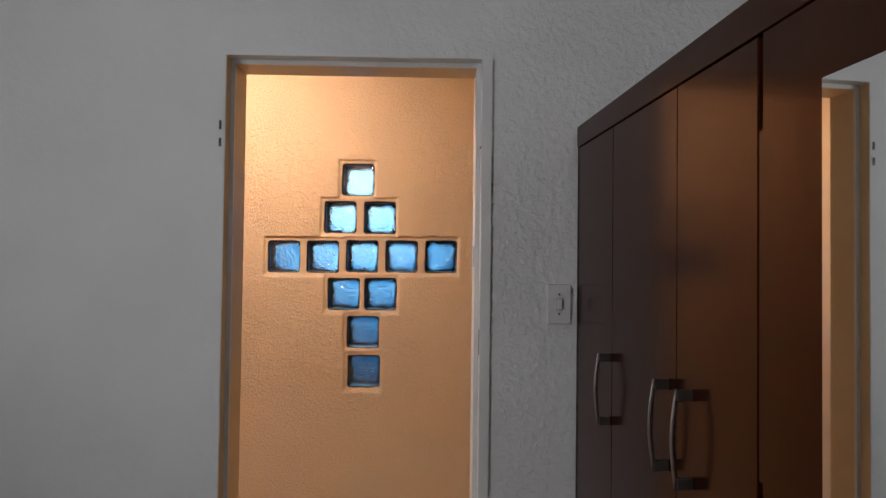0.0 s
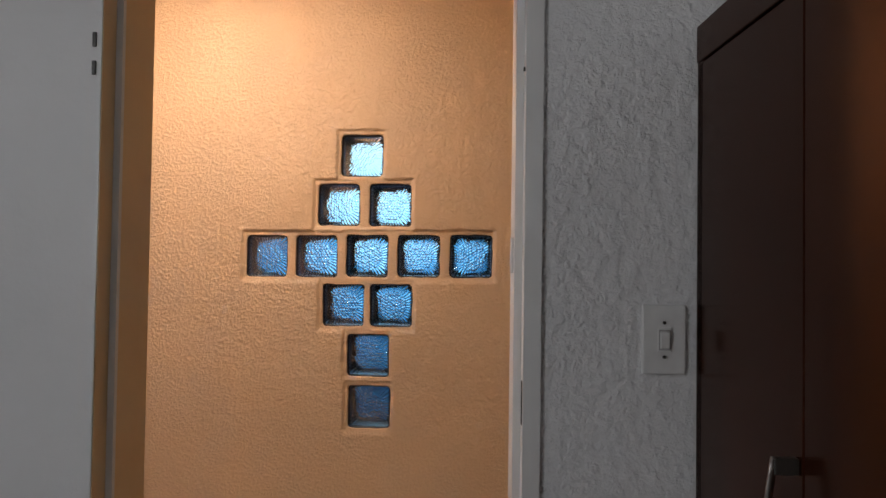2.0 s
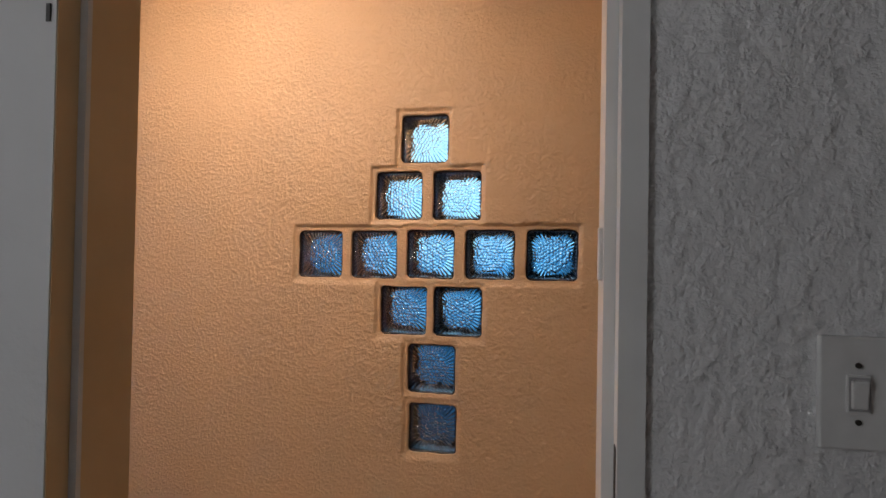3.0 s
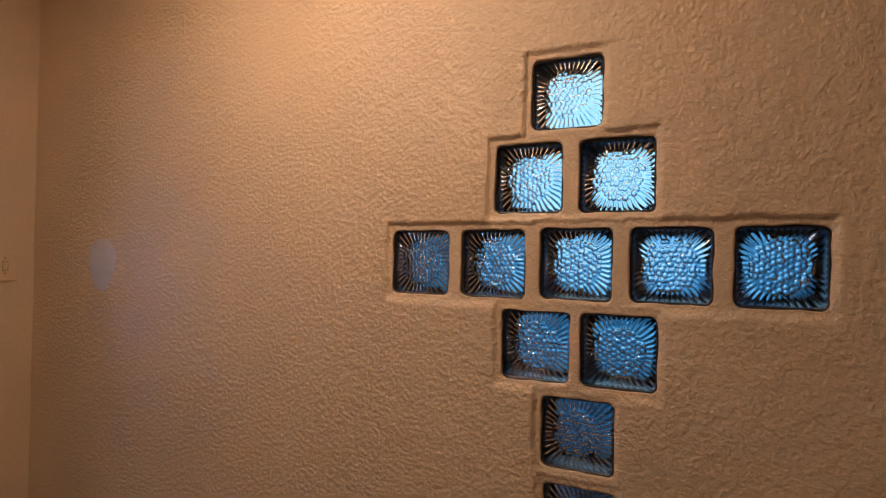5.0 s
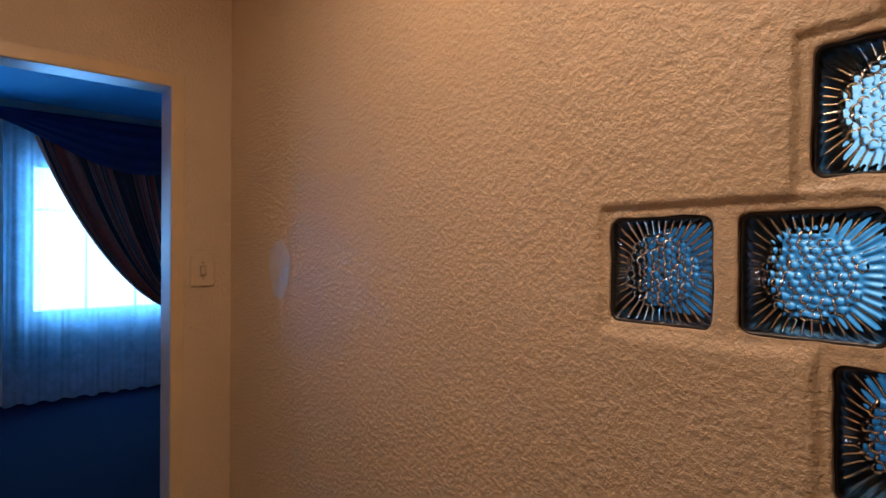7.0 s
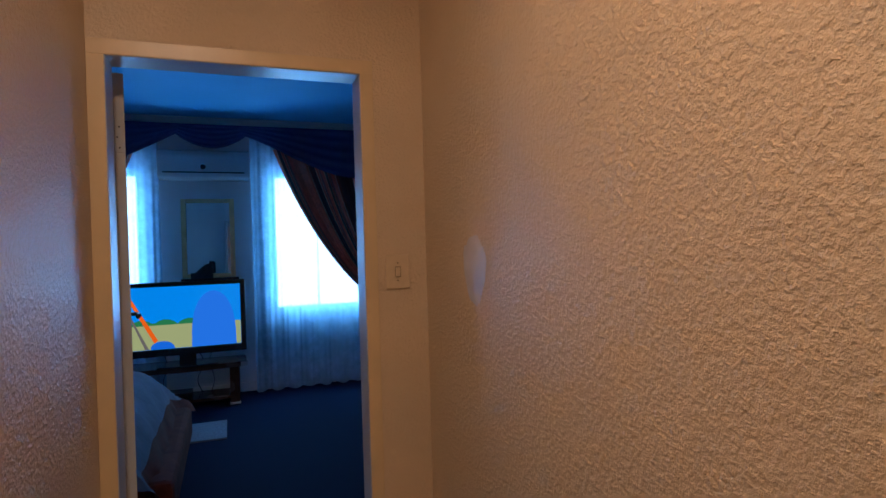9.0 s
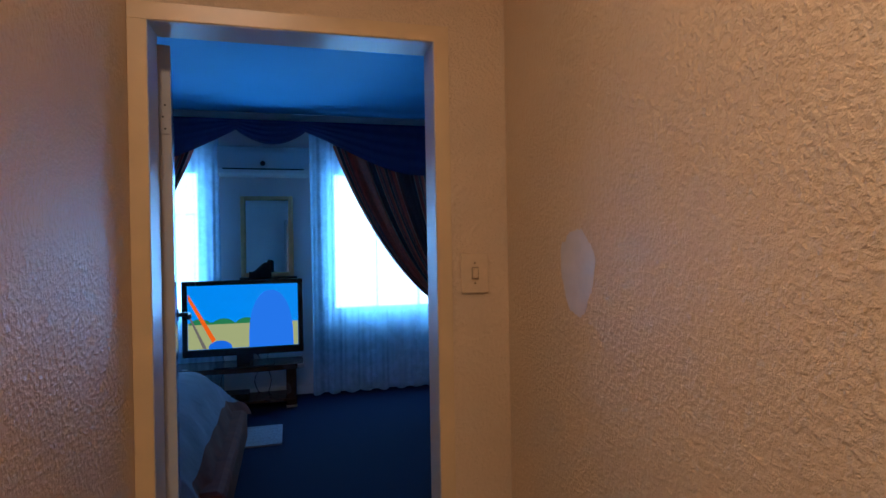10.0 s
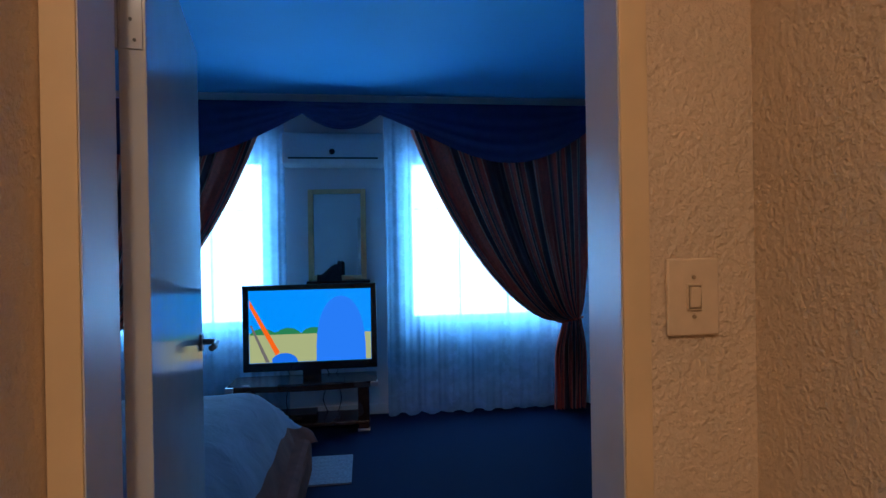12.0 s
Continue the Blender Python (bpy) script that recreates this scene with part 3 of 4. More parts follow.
def wall_switch(place, rz, label, plastic, screw, hw, hh):
    """A plate with a rocker and two screws; it faces -y before it is turned."""
    s = thing("light_switch", place, label, "light switch", rz)
    bm = boxes((-hw, hw, -0.008, 0.0, -hh, hh), bevel=0.003)
    part("plate", bm, plastic, s)
    part("surround", boxes((-0.012, 0.012, -0.0115, -0.008, -0.021, 0.021), bevel=0.001), plastic, s)
    part("gap", boxes((-0.0105, 0.0105, -0.0125, -0.0115, -0.0185, 0.0185)), brass_screw if plastic is cream_plastic else shade_grey, s)
    rk = boxes((-0.0085, 0.0085, -0.016, -0.009, -0.016, 0.016), bevel=0.002)
    bmesh.ops.rotate(rk, verts=rk.verts, cent=(0, -0.011, 0), matrix=Matrix.Rotation(radians(6), 3, "X"))
    part("rocker", rk, plastic, s)
    for z in (-0.031, 0.031):
        part("screw", disc(bmesh.new(), (0, -0.0095, z), 0.0032, 0.002, "y", 10), screw, s)
    return s


wall_switch((0.72, 1.585, 1.255), 0, "white plastic light switch beside the wardrobe", plastic_white, screw_dark, 0.039, 0.063)
wall_switch((-2.333, 2.779, 1.345), 90, "cream plastic light switch beside the bedroom door", cream_plastic, brass_screw, 0.044, 0.061)


# bare filler patch on the hall wall
def patch_pt(u, v):
    t = u * 2 * math.pi
    r = v * (1 + 0.16 * noise.noise(Vector((math.cos(t) * 2, math.sin(t) * 2, 3))) + 0.08 * noise.noise(Vector((math.cos(t) * 9, math.sin(t) * 9, 7))))
    x = -1.875 + 0.082 * r * math.cos(t) * (1 + 0.25 * math.sin(t))
    return (x, 2.8465 + 0.002 * v * v + askew(x), 1.36 + 0.1 * r * math.sin(t))


single("wall_patch", sheet(patch_pt, 90, 8), patch_paint, "smooth grey filler patch on the peach wall", "wall repair", "", True)

# ---- wardrobe ----
wr = thing("wardrobe", (0.775, 1.571, 0), "glossy dark mahogany wardrobe with a mirror door", "wardrobe", 3.4)
# local: u runs along -y from the wall, the face lies in x = 0
part("side_panel", boxes((0.0, 0.62, -0.02, 0.0, 0, 1.757)), mahogany, wr)
part("side_panel", boxes((0.0, 0.62, -1.66, -1.64, 0, 1.757)), mahogany, wr)
part("back_panel", boxes((0.6, 0.62, -1.64, -0.02, 0.08, 1.757)), mahogany, wr)
part("plinth", boxes((0.03, 0.6, -1.64, -0.02, 0, 0.08)), mahogany, wr)
part("divider", boxes((0.021, 0.6, -0.93, -0.91, 0.08, 1.757)), dark_inside, wr)
part("cornice", boxes((-0.003, 0.62, -1.66, 0.0, 1.7555, 1.822), bevel=0.002), mahogany, wr, "plain top rail")


def handle(parent, y, dz=0.0):
    """A bowed strap on two dark brackets."""
    h = part("handle", tube(bmesh.new(), [(-0.030 - 0.010 * math.sin(math.pi * k / 10), y, dz + 0.957 + 0.19 * k / 10) for k in range(11)], 0.0055, 10, 0.5), handle_steel, parent, "bowed steel handle", True)
    for z in (dz + 0.968, dz + 1.136):
        part("bracket", boxes((-0.032, -0.0, y - 0.005, y + 0.005, z - 0.011, z + 0.011), bevel=0.002), screw_dark, h)


for a, b, hy in ((-0.002, -0.3035, -0.292), (-0.3045, -0.6575, -0.624), (-0.6583, -0.923, -0.722)):
    dr = part("door", boxes((0.0, 0.02, b, a, 0.085, 1.753), bevel=0.002), mahogany, wr)
    handle(dr, hy)
md = part("mirror_door", boxes((0.0, 0.02, -1.636, -1.065, 0.085, 1.753), (0.0, 0.02, -1.065, -0.936, 0.085, 1.753), (0.0, 0.02, -0.936, -0.927, 1.05, 1.6)), mahogany, wr, "dark door with a tall mirror")
mg = part("mirror", boxes((-0.003, 0.001, -0.49, 0.0, 0.25, 1.64)), mirror_glass, md, "frameless mirror panel")
mg.matrix_basis = pose(-0.002, -1.068, 0, 0, 0, 0.7)
handle(md, -1.10, -0.06)

# ---- doorway of the second bedroom ----
d2 = thing("door_2", (0, 0, 0), "white enamelled steel door frame with an open leaf", "door", 0, "", "structure")
part("hinge_jamb", boxes((-2.45, -2.332, 1.837, 1.882, 0, 2.04), (-2.5, -2.45, 1.837, 1.846, 0, 2.055)), frame_enamel, d2)
part("lock_jamb", boxes((-2.452, -2.332, 2.662, 2.707, 0, 2.04), (-2.5, -2.452, 2.677, 2.707, 0, 2.055)), frame_enamel, d2)
part("head", boxes((-2.452, -2.332, 1.843, 2.707, 2.04, 2.087), (-2.5, -2.452, 1.843, 2.707, 2.055, 2.087)), frame_enamel, d2)
part("hall_face", boxes((-2.333, -2.328, 1.834, 1.880, 0, 2.042), (-2.333, -2.328, 2.664, 2.709, 0, 2.042), (-2.333, -2.328, 1.834, 2.709, 2.042, 2.089), bevel=0.001), peach_enamel, d2, "peach painted face of the frame")
# local: the leaf runs along -x, its room face at y = 0.043
lm = boxes((-0.81, 0.0, 0.0, 0.043, 0.012, 2.04), bevel=0.002)
bmesh.ops.transform(lm, verts=lm.verts, matrix=pose(-2.515, 1.861, 0, 0, 0, 9.5))
leaf = part("door_leaf", lm, leaf_enamel, d2, "white gloss door leaf standing open, its colour darkened for weaker light")
LEAF = pose(-2.515, 1.861, 0, 0, 0, 9.5)


def on_leaf(bm):
    bmesh.ops.transform(bm, verts=bm.verts, matrix=LEAF)
    return bm


part("hinge", on_leaf(boxes((-0.003, 0.004, 0.004, 0.038, 1.775, 1.875), (-0.010, 0.006, -0.010, 0.0, 1.775, 1.875), bevel=0.001)), leaf_enamel, leaf, "painted hinge")
part("hinge", on_leaf(boxes((-0.003, 0.004, 0.004, 0.04, 0.22, 0.32), (-0.012, 0.008, -0.012, 0.0, 0.22, 0.32), bevel=0.002)), gloss_white, leaf, "painted hinge")
hb = bmesh.new()
box(hb, -0.778, -0.732, 0.043, 0.05, 1.137, 1.187, 0.004)
for zz in (1.79, 1.825, 1.86):
    part("screw", on_leaf(disc(bmesh.new(), (0.0045, 0.02 + 0.006 * (zz != 1.825), zz), 0.003, 0.002, "x", 10)), screw_dark, leaf)
part("handle_plate", on_leaf(hb), dark_steel, leaf)
hb = tube(bmesh.new(), [(-0.755, 0.045, 1.162), (-0.755, 0.07, 1.162), (-0.75, 0.083, 1.162), (-0.735, 0.089, 1.162), (-0.66, 0.089, 1.162), (-0.64, 0.083, 1.159)], 0.009)
part("lever", on_leaf(hb), dark_steel, leaf, "dark steel lever handle", True)

# ---- second bedroom: windows ----


def bedroom_window(y0, y1, name):
    w = thing(name, (-6.6, (y0 + y1) / 2, 0.78), "steel framed bedroom window behind net", "window", 0, "", "structure")
    h = (y1 - y0) / 2
    bars = [(-0.02, 0.02, -h, h, 0, 0.045), (-0.02, 0.02, -h, h, 1.395, 1.44), (-0.02, 0.02, -h, -h + 0.045, 0.045, 1.395), (-0.02, 0.02, h - 0.045, h, 0.045, 1.395)]
    part("window_frame", boxes(*bars), gloss_white, w)
    for k in (-0.22, 0.22):
        part("mullion", boxes((-0.015, 0.015, k - 0.007, k + 0.007, 0.045, 1.395)), gloss_white, w)
    part("transom", boxes((-0.012, 0.012, -h + 0.045, h - 0.045, 0.995, 1.005)), gloss_white, w)
    part("window_sill", boxes((0.02, 0.105, -h - 0.03, h + 0.03, -0.03, -0.003), bevel=0.006), gloss_white, w)


bedroom_window(2.64, 4.02, "window_2")
bedroom_window(0.06, 1.44, "window_3")


day = mat("bright_overcast_sky", (0, 0, 0), 1.0)
dn = noise_tex(day, 0.8, 3.0)
dr_ = ramp(day, dn.outputs["Fac"], [(0.35, (0.5, 0.8, 1.0)), (0.6, (0.6, 0.88, 1.0))])
link(day, dr_.outputs[0], bsdf(day).inputs["Emission Color"])
bsdf(day).inputs["Emission Strength"].default_value = 3.4
single("backdrop_daylight", boxes((-7.62, -7.6, -1.5, 5.6, -0.1, 4.0)), day, "bright washed-out daylight outside the bedroom windows", "sky", "structure")


def net_curtain(y0, y1, label):
    def fn(u, v):
        y = y0 + (y1 - y0) * u
        fold = 0.016 * math.sin(u * 2 * math.pi * 9 + 1.5 * math.sin(u * 9)) + 0.005 * math.sin(u * 2 * math.pi * 31)
        return (-6.395 + fold * (0.6 + 0.5 * v), y + 0.006 * math.sin(u * 80 + v * 3), 2.58 - v * (2.57 + 0.012 * math.sin(u * 70)))
    ob = single("net_curtain", sheet(fn, 170, 24), sheer_cloth, label, "curtain", "", True)
    return ob


net_curtain(2.44, 4.28, "white net curtain, blue daylight put into its colour, hanging in fine folds to the carpet")
net_curtain(-0.2, 1.62, "white net curtain, blue daylight put into its colour, hanging in fine folds to the carpet")


def drape(side, label):
    """Side 1: swept from the room's middle outwards to a tie at y = 3.95; -1: its mirror image about y = 2.05."""
    def fold(u, v, s):
        amp = 0.042 * (1 - 0.65 * s)
        return amp * math.sin(u * 2 * math.pi * 8 + 0.8 * math.sin(v * 4)) + 0.012 * math.sin(u * 2 * math.pi * 19)

    def upper(u, v):
        f = 0.45 * v + 0.55 * (1 - math.sqrt(max(0, 1 - v * v)))
        yt, ye = 2.66 + u * 1.6, 3.95 + u * 0.17
        y = yt + (ye - yt) * f
        z = 2.42 - v * (1.66 - 0.05 * u)
        return (-6.3 + fold(u, v, v) + 0.03 * v, 2.05 + side * (y - 2.05), z)

    def tail(u, v):
        y0, y1 = 3.95 + u * 0.17, 3.87 + u * 0.29
        s = math.sin(min(1, v * 2.2) * math.pi / 2)
        return (-6.27 + fold(u, v, 1 - v * 0.6), 2.05 + side * (y0 + (y1 - y0) * s - 2.05), 0.76 + 0.05 * u - v * (0.745 + 0.05 * u))
    d = thing("drape", (-6.32, 2.05 + side * 1.95, 0), label, "curtain", 0, "tied-back drapes")
    for name, fn, nv in (("swept_panel", upper, 48), ("tail", tail, 20)):
        bm = sheet(fn, 150, nv, True)
        bmesh.ops.transform(bm, verts=bm.verts, matrix=Matrix.Translation((6.32, -(2.05 + side * 1.95), 0)))
        part(name, bm, drape_cloth, d, "", True)
    bm = bmesh.new()
    c = Vector((0.02, side * 0.035, 0.785))
    tube(bm, [c + Vector((0.045 * math.cos(t), side * 0.0 + 0.115 * math.sin(t), 0.02 * math.sin(t))) for t in [k * 2 * math.pi / 16 for k in range(17)]], 0.009, 8)
    part("tie_back", bm, drape_cloth, d, "", True)


drape(1, "dark red and blue striped drape tied back")
drape(-1, "dark red and blue striped drape tied back")

# navy swagged valance
vl = thing("valance", (-6.3, 2.05, 2.1), "navy blue satin valance draped in swags over the windows", "valance")


def swag(y0, y1, zs, depth, power, x, skew=1.0):
    def fn(u, v):
        y = y0 + (y1 - y0) * u
        low = zs - depth * max(0, math.sin(math.pi * u ** skew)) ** power
        z = 2.645 + (low - 2.645) * v
        rope = 0.006 * math.sin(v * 2 * math.pi * 4.5) * math.sin(math.pi * u) ** 0.5 if 0 < u < 1 else 0
        return (x + 0.05 * math.sin(v * 2.2) + rope + 6.3, y - 2.05, z - 2.1)
    return sheet(fn, 48, 28)


part("swag", swag(2.36, 4.36, 2.54, 0.40, 1.0, -6.27, 1.25), navy_satin, vl, "", True)
part("swag", swag(1.81, -0.26, 2.55, 0.40, 0.9, -6.27, 1.1), navy_satin, vl, "", True)
part("swag", swag(1.77, 2.42, 2.55, 0.14, 0.8, -6.275), navy_satin, vl, "", True)
part("rail", boxes((-0.19, 0.0, -2.33, 2.33, 0.53, 0.55)), gloss_white, vl)

# ---- air conditioner ----
ac = thing("air_conditioner", (-6.5, 2.02, 2.128), "white wall-mounted split air conditioner above the mirror", "air conditioner")
bm = bmesh.new()
prof = [(0.0, 0.0), (0.13, 0.0), (0.18, 0.02), (0.2, 0.06), (0.2, 0.22), (0.185, 0.262), (0.15, 0.28), (0.0, 0.28)]
ends = [[bm.verts.new((a, y, b)) for a, b in prof] for y in (-0.41, 0.41)]
for k in range(8):
    bm.faces.new((ends[0][k], ends[0][(k + 1) % 8], ends[1][(k + 1) % 8], ends[1][k]))
bm.faces.new(ends[0])
bm.faces.new(ends[1])
bmesh.ops.bevel(bm, geom=list(bm.edges), offset=0.006, segments=2, affect="EDGES")
part("housing", bm, plastic_white, ac)
part("outlet_slot", boxes((0.19, 0.204, -0.365, 0.365, 0.053, 0.066)), screw_dark, ac, "dark outlet slot")
part("emblem", disc(bmesh.new(), (0.201, -0.01, 0.112), 0.024, 0.006, "x", 18), black_plastic, ac, "round dark emblem")

# ---- wall mirror ----
mr = thing("leaning_mirror", (-6.455, 2.035, 1.171), "narrow gilt-framed mirror leaning against the wall", "mirror")
mr.rotation_euler = (0, radians(-1.5), radians(-4))
fr = [(0.0, 0.03, -0.245, -0.205, 0, 0.775), (0.0, 0.03, 0.205, 0.245, 0, 0.775), (0.0, 0.03, -0.205, 0.205, 0.735, 0.775), (0.0, 0.03, -0.205, 0.205, 0, 0.04)]
for a in fr:
    part("frame", boxes(a, bevel=0.008), gold, mr)
part("glass", boxes((0.004, 0.012, -0.205, 0.205, 0.04, 0.735)), dimmed_mirror, mr)
for y in (-0.207, 0.207):
    part("inner_lip", boxes((0.02, 0.036, y - 0.006, y + 0.006, 0.04, 0.735), bevel=0.004), gold, mr)

# ---- television on its stand ----
ts = thing("television_stand", (-6.16, 1.775, 0), "low dark wooden television stand with chrome corners", "television stand")
bm = bmesh.new()
ring = []
for k in range(17):
    t = k / 16
    ring.append((0.16 + 0.05 * math.sin(math.pi * t), -0.57 + 1.14 * t))
outline = [(-0.2, -0.57)] + ring + [(-0.2, 0.57)]
lo = [bm.verts.new((a, b, 0.355)) for a, b in outline]
hi = [bm.verts.new((a, b, 0.4)) for a, b in outline]
bm.faces.new(lo)
bm.faces.new(hi)
for k in range(len(lo)):
    bm.faces.new((lo[k], lo[(k + 1) % len(lo)], hi[(k + 1) % len(lo)], hi[k]))
bmesh.ops.bevel(bm, geom=[e for e in bm.edges], offset=0.008, segments=2, affect="EDGES")
part("top", bm, table_wood, ts)
part("lower_shelf", boxes((-0.2, 0.14, -0.5, 0.5, 0.06, 0.085), bevel=0.004), table_wood, ts)
for a, b in ((0.1, 0.46), (0.1, -0.46), (-0.16, 0.46), (-0.16, -0.46)):
    lg = part("leg", boxes((a - 0.035, a + 0.035, b - 0.045, b + 0.045, 0.0, 0.355), bevel=0.01), table_wood, ts)
    part("foot_cap", boxes((a - 0.037, a + 0.037, b - 0.047, b + 0.047, 0.0, 0.022), bevel=0.004), steel, lg, "chrome foot cap")
for s in (1, -1):
    part("corner_cap", boxes((0.1, 0.175, s * 0.545 - 0.03, s * 0.545 + 0.03, 0.358, 0.397), bevel=0.004), steel, ts, "chrome corner cap")

tv = thing("television", (-6.04, 1.84, 0.4), "black flat-screen television showing a beach scene", "television", 0)
part("foot", boxes((-0.12, 0.12, -0.25, 0.25, 0.0, 0.018), bevel=0.008), black_plastic, tv)
part("neck", boxes((-0.05, -0.01, -0.07, 0.07, 0.018, 0.2), bevel=0.006), black_plastic, tv)
part("back_shell", boxes((-0.06, 0.0, -0.48, 0.48, 0.12, 0.75), bevel=0.02), black_plastic, tv)
bz = part("bezel", boxes((0.0, 0.04, -0.506, -0.462, 0.105, 0.765), (0.0, 0.04, 0.462, 0.506, 0.105, 0.765), (0.0, 0.04, -0.462, 0.462, 0.725, 0.765), (0.0, 0.04, -0.462, 0.462, 0.105, 0.17), bevel=0.004), black_plastic, tv, "glossy black frame")
scr = part("screen", boxes((0.0, 0.025, -0.462, 0.462, 0.17, 0.725)), glow("screen_sky", (0.0, 0.27, 0.95), 0.9), tv, "lit screen with blue sky")


def on_screen(name, pts, colour, strength, lift, label):
    bm = bmesh.new()
    f = bm.faces.new([bm.verts.new((0.0255 + lift, -a, b)) for a, b in pts])
    bmesh.ops.solidify(bm, geom=[f], thickness=0.0004)
    part(name, bm, glow(label, colour, strength), scr, label.replace("_", " "))


on_screen("sand", [(-0.46, 0.172), (0.46, 0.172), (0.46, 0.40), (-0.46, 0.385)], (0.55, 0.62, 0.3), 0.6, 0.0005, "pale_sand")
hill = [(0.0 - 0.46, 0.385)] + [(-0.46 + 0.62 * k / 24, 0.385 + 0.05 * abs(math.sin(k * 0.42)) ** 0.6) for k in range(25)] + [(0.16, 0.385)]
on_screen("bushes", [(-a, b) for a, b in hill], (0.03, 0.3, 0.12), 0.6, 0.001, "green_bushes")
on_screen("pole", [(0.455, 0.6), (0.455, 0.655), (0.235, 0.25), (0.265, 0.225)], (0.85, 0.12, 0.01), 0.9, 0.0018, "orange_pole")
on_screen("ladder", [(0.44, 0.46), (0.455, 0.46), (0.34, 0.174), (0.31, 0.174)], (0.22, 0.2, 0.2), 0.6, 0.0014, "grey_ladder")
on_screen("rock", [(-0.42, 0.172)] + [(-0.23 - 0.19 * math.cos(math.pi * k / 20), 0.172 + 0.5 * math.sin(math.pi * k / 20) ** 0.7) for k in range(1, 20)] + [(-0.04, 0.172)], (0.02, 0.2, 0.92), 0.85, 0.0012, "plain_blue_shape")
on_screen("foam", [(0.29, 0.172)] + [(0.2 - 0.1 * math.cos(math.pi * k / 12 + math.pi), 0.172 + 0.07 * math.sin(math.pi * k / 12)) for k in range(1, 12)] + [(0.1, 0.172)], (0.01, 0.16, 0.85), 0.8, 0.002, "plain_blue_patch")

# small shelf added behind the television to carry the mirror and a dark shape
cb = thing("support_shelf", (-6.5, 2.045, 1.15), "narrow dark wooden shelf added under the mirror as a support", "shelf")
part("board", boxes((0.0, 0.2, -0.26, 0.26, 0.0, 0.02), bevel=0.003), table_wood, cb)
for y in (-0.18, 0.18):
    part("bracket", boxes((0.0, 0.15, y - 0.01, y + 0.01, -0.02, 0.0), (0.0, 0.02, y - 0.01, y + 0.01, -0.12, -0.02)), screw_dark, cb)


# dark form of no known kind, added in front of the mirror
def shape_pt(u, v):
    y = -0.13 + 0.2 * u
    hgt = 0.055 + 0.085 * max(0, math.sin(u * 2.4 - 0.35)) ** 1.5 + (0.03 if u > 0.85 else 0)
    t = v * math.pi
    return (-6.325 + 0.03 * math.cos(t) * (0.6 + 0.4 * math.sin(u * 3)), 2.0 + y, 1.17 + hgt * math.sin(t))


single("dark_shape", sheet(shape_pt, 28, 16), dark_matte, "soft dark shape added in front of the mirror", "bag", "", True)

# set-top box and leads on the stand
sb = thing("set_top_box", (-6.2, 1.7, 0.085), "black set-top box on the stand's lower shelf", "set-top box")
part("case", boxes((-0.1, 0.1, -0.16, 0.16, 0, 0.05), bevel=0.005), black_plastic, sb)
part("display", boxes((0.1, 0.103, -0.05, 0.05, 0.015, 0.035)), screw_dark, sb)
for yy, sway in ((1.93, 0.03), (2.03, -0.02), (1.62, 0.02)):
    bm = tube(bmesh.new(), [(-6.345 + 0.01 * math.sin(k), yy + sway * math.sin(k * 0.8), 0.45 - 0.44 * k / 10) for k in range(11)], 0.004, 6)
    single("power_lead", bm, black_plastic, "black lead hanging behind the television", "cable", "", True)

# ---- bed ----
bd = thing("bed", (-4.45, 0.75, 0), "bed with a pale blue-grey quilt over a brown base", "bed")
part("base", boxes((-0.74, 0.74, -1.0, 1.02, 0.0, 0.29), bevel=0.02), bed_dark, bd)
part("mattress", boxes((-0.72, 0.72, -1.0, 0.93, 0.3, 0.43), bevel=0.05), quilt, bd)


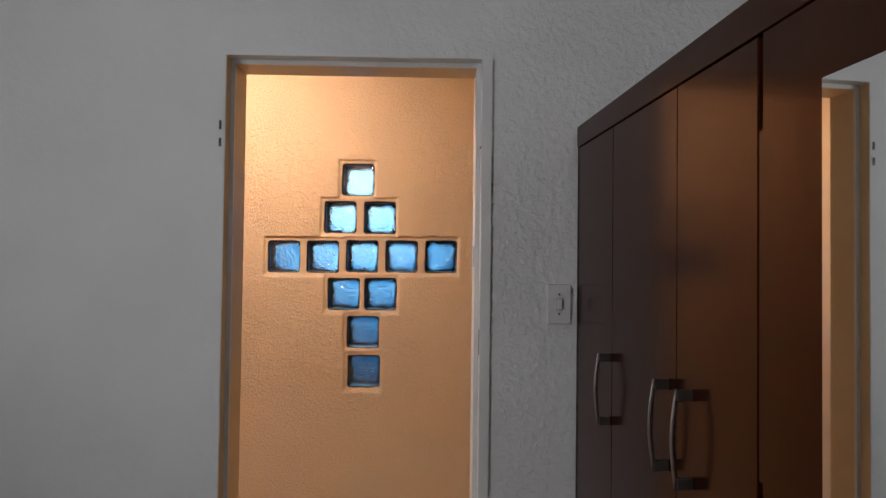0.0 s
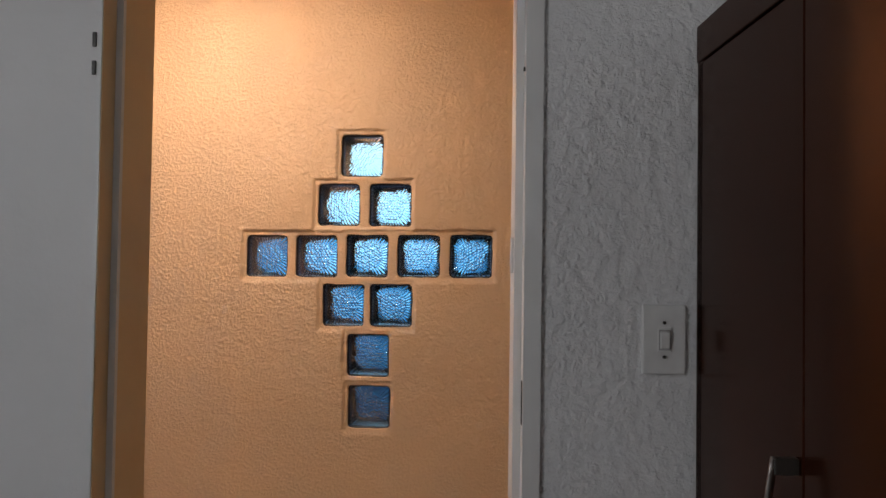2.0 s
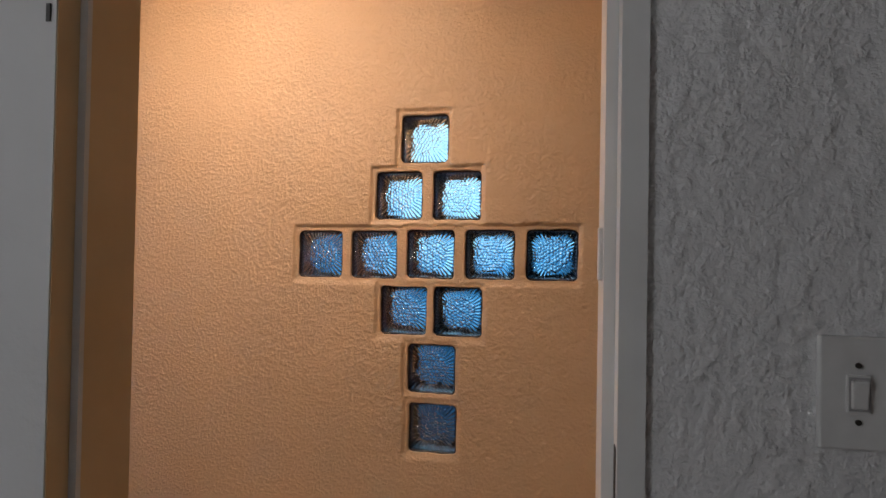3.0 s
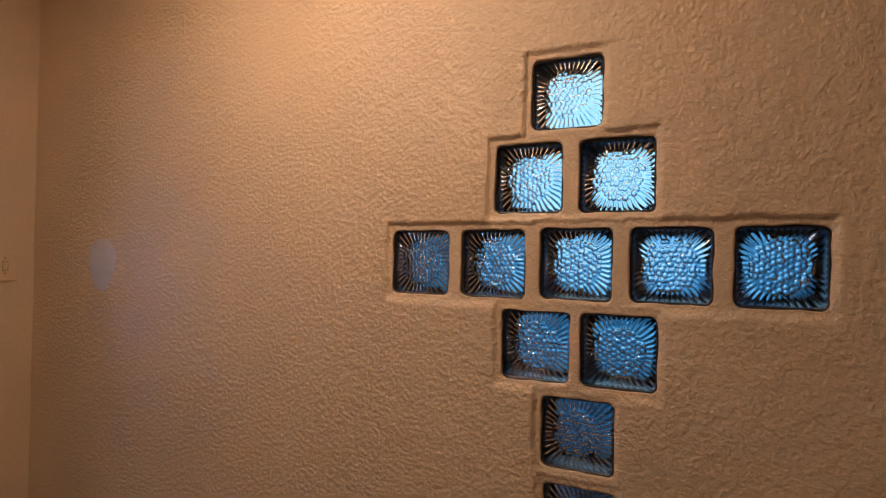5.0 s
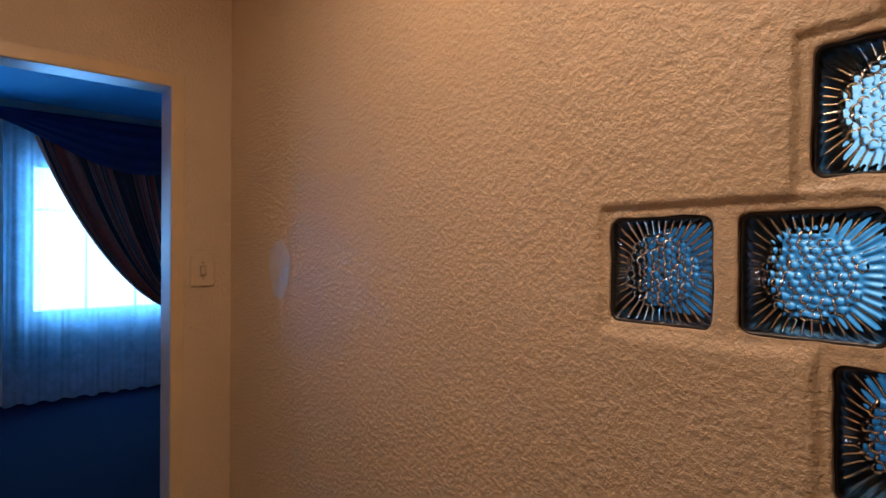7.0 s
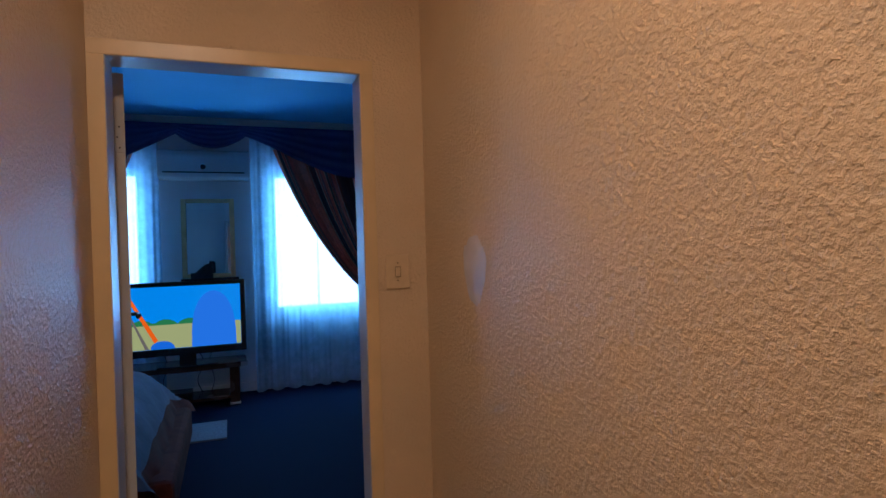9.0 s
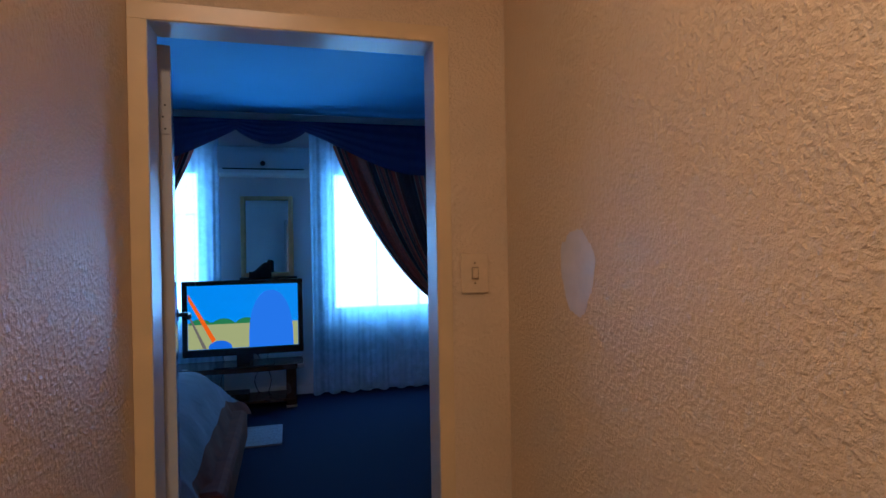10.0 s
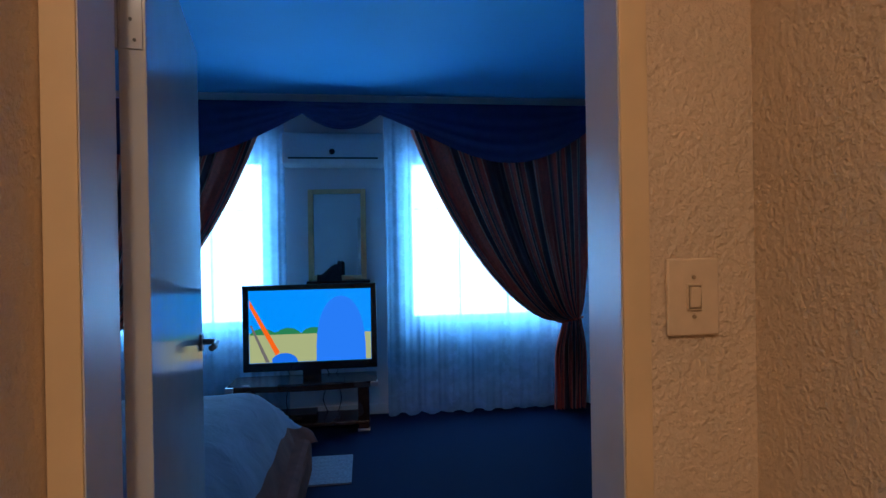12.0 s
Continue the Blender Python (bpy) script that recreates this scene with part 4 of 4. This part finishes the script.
def quilt_pt(u, v):
    ex, ey = 0.62, 0.72
    px, py = -1.12 + (2.24 - 0.15 * v ** 4) * u, -1.0 + 2.27 * v
    ox = max(0, abs(px) - ex)
    oy = max(0, py - ey)
    o = max(ox, oy) + 0.22 * min(ox, oy)
    r = 0.3
    if o < r * 1.15:
        out, drop = r * math.sin(o / r), r * (1 - math.cos(o / r))
    else:
        rest = o - r * 1.15
        out, drop = r * math.sin(1.15) + 0.42 * rest, r * (1 - math.cos(1.15)) + 0.8 * rest
    k = out / o if o else 0
    x = math.copysign(min(abs(px), ex) + ox * k, px)
    y = min(py, ey) + oy * k
    point = ease(0.2, 0.5, min(ox, oy)) * 0.12
    x += math.copysign(point * 0.6, px)
    y += point
    w = 0.014 * noise.noise(Vector((px * 5, py * 5, 1))) + 0.025 * noise.noise(Vector((px * 1.7, py * 1.7, 5)))
    crease = 0.012 * math.sin((px - py) * 16 + 2 * noise.noise(Vector((px * 2, py * 2, 9)))) * min(1, o * 2.5)
    return (x, y, max(0.05, 0.56 - drop + w + crease))


part("blanket", boxes((-0.78, 0.79, 0.8, 1.16, 0.0, 0.235), bevel=0.04), bed_dark, bd, "brown blanket hanging to the carpet at the foot")
full = sheet(quilt_pt, 80, 80)
full.faces.ensure_lookup_table()


def lining(f):
    """The brown side of the quilt shows where it hangs over the foot."""
    i, j = divmod(f.index, 80)
    return -1.0 + 2.27 * j / 80 - 0.72 > max(0.38, 0.9 * (abs(-1.12 + 2.24 * i / 80) - 0.62))


full.faces.index_update()
fold = full.copy()
bmesh.ops.delete(full, geom=[f for f in full.faces if lining(f)], context="FACES")
bmesh.ops.delete(fold, geom=[f for f in fold.faces if not lining(f)], context="FACES")
part("quilt", full, quilt, bd, "pale rumpled quilt", True)
part("quilt_lining", fold, bed_dark, bd, "brown lining of the quilt hanging over the foot", True)
hbm = boxes((-0.8, 0.8, -1.04, -1.0, 0.0, 1.0), bevel=0.015)
part("headboard", hbm, table_wood, bd)

# rug
rg = thing("rug", (-5.26, 1.86, 0.0), "small pale ribbed rug beside the bed", "rug", 0)
part("woven_top", sheet(lambda u, v: (-0.24 + 0.48 * u, -0.3 + 0.6 * v, 0.012 + 0.004 * abs(math.sin(u * math.pi * 7)) * (0 < v < 1)), 56, 12), rug_cloth, rg, "", True)
part("backing", boxes((-0.24, 0.24, -0.3, 0.3, 0.001, 0.011)), rug_cloth, rg)
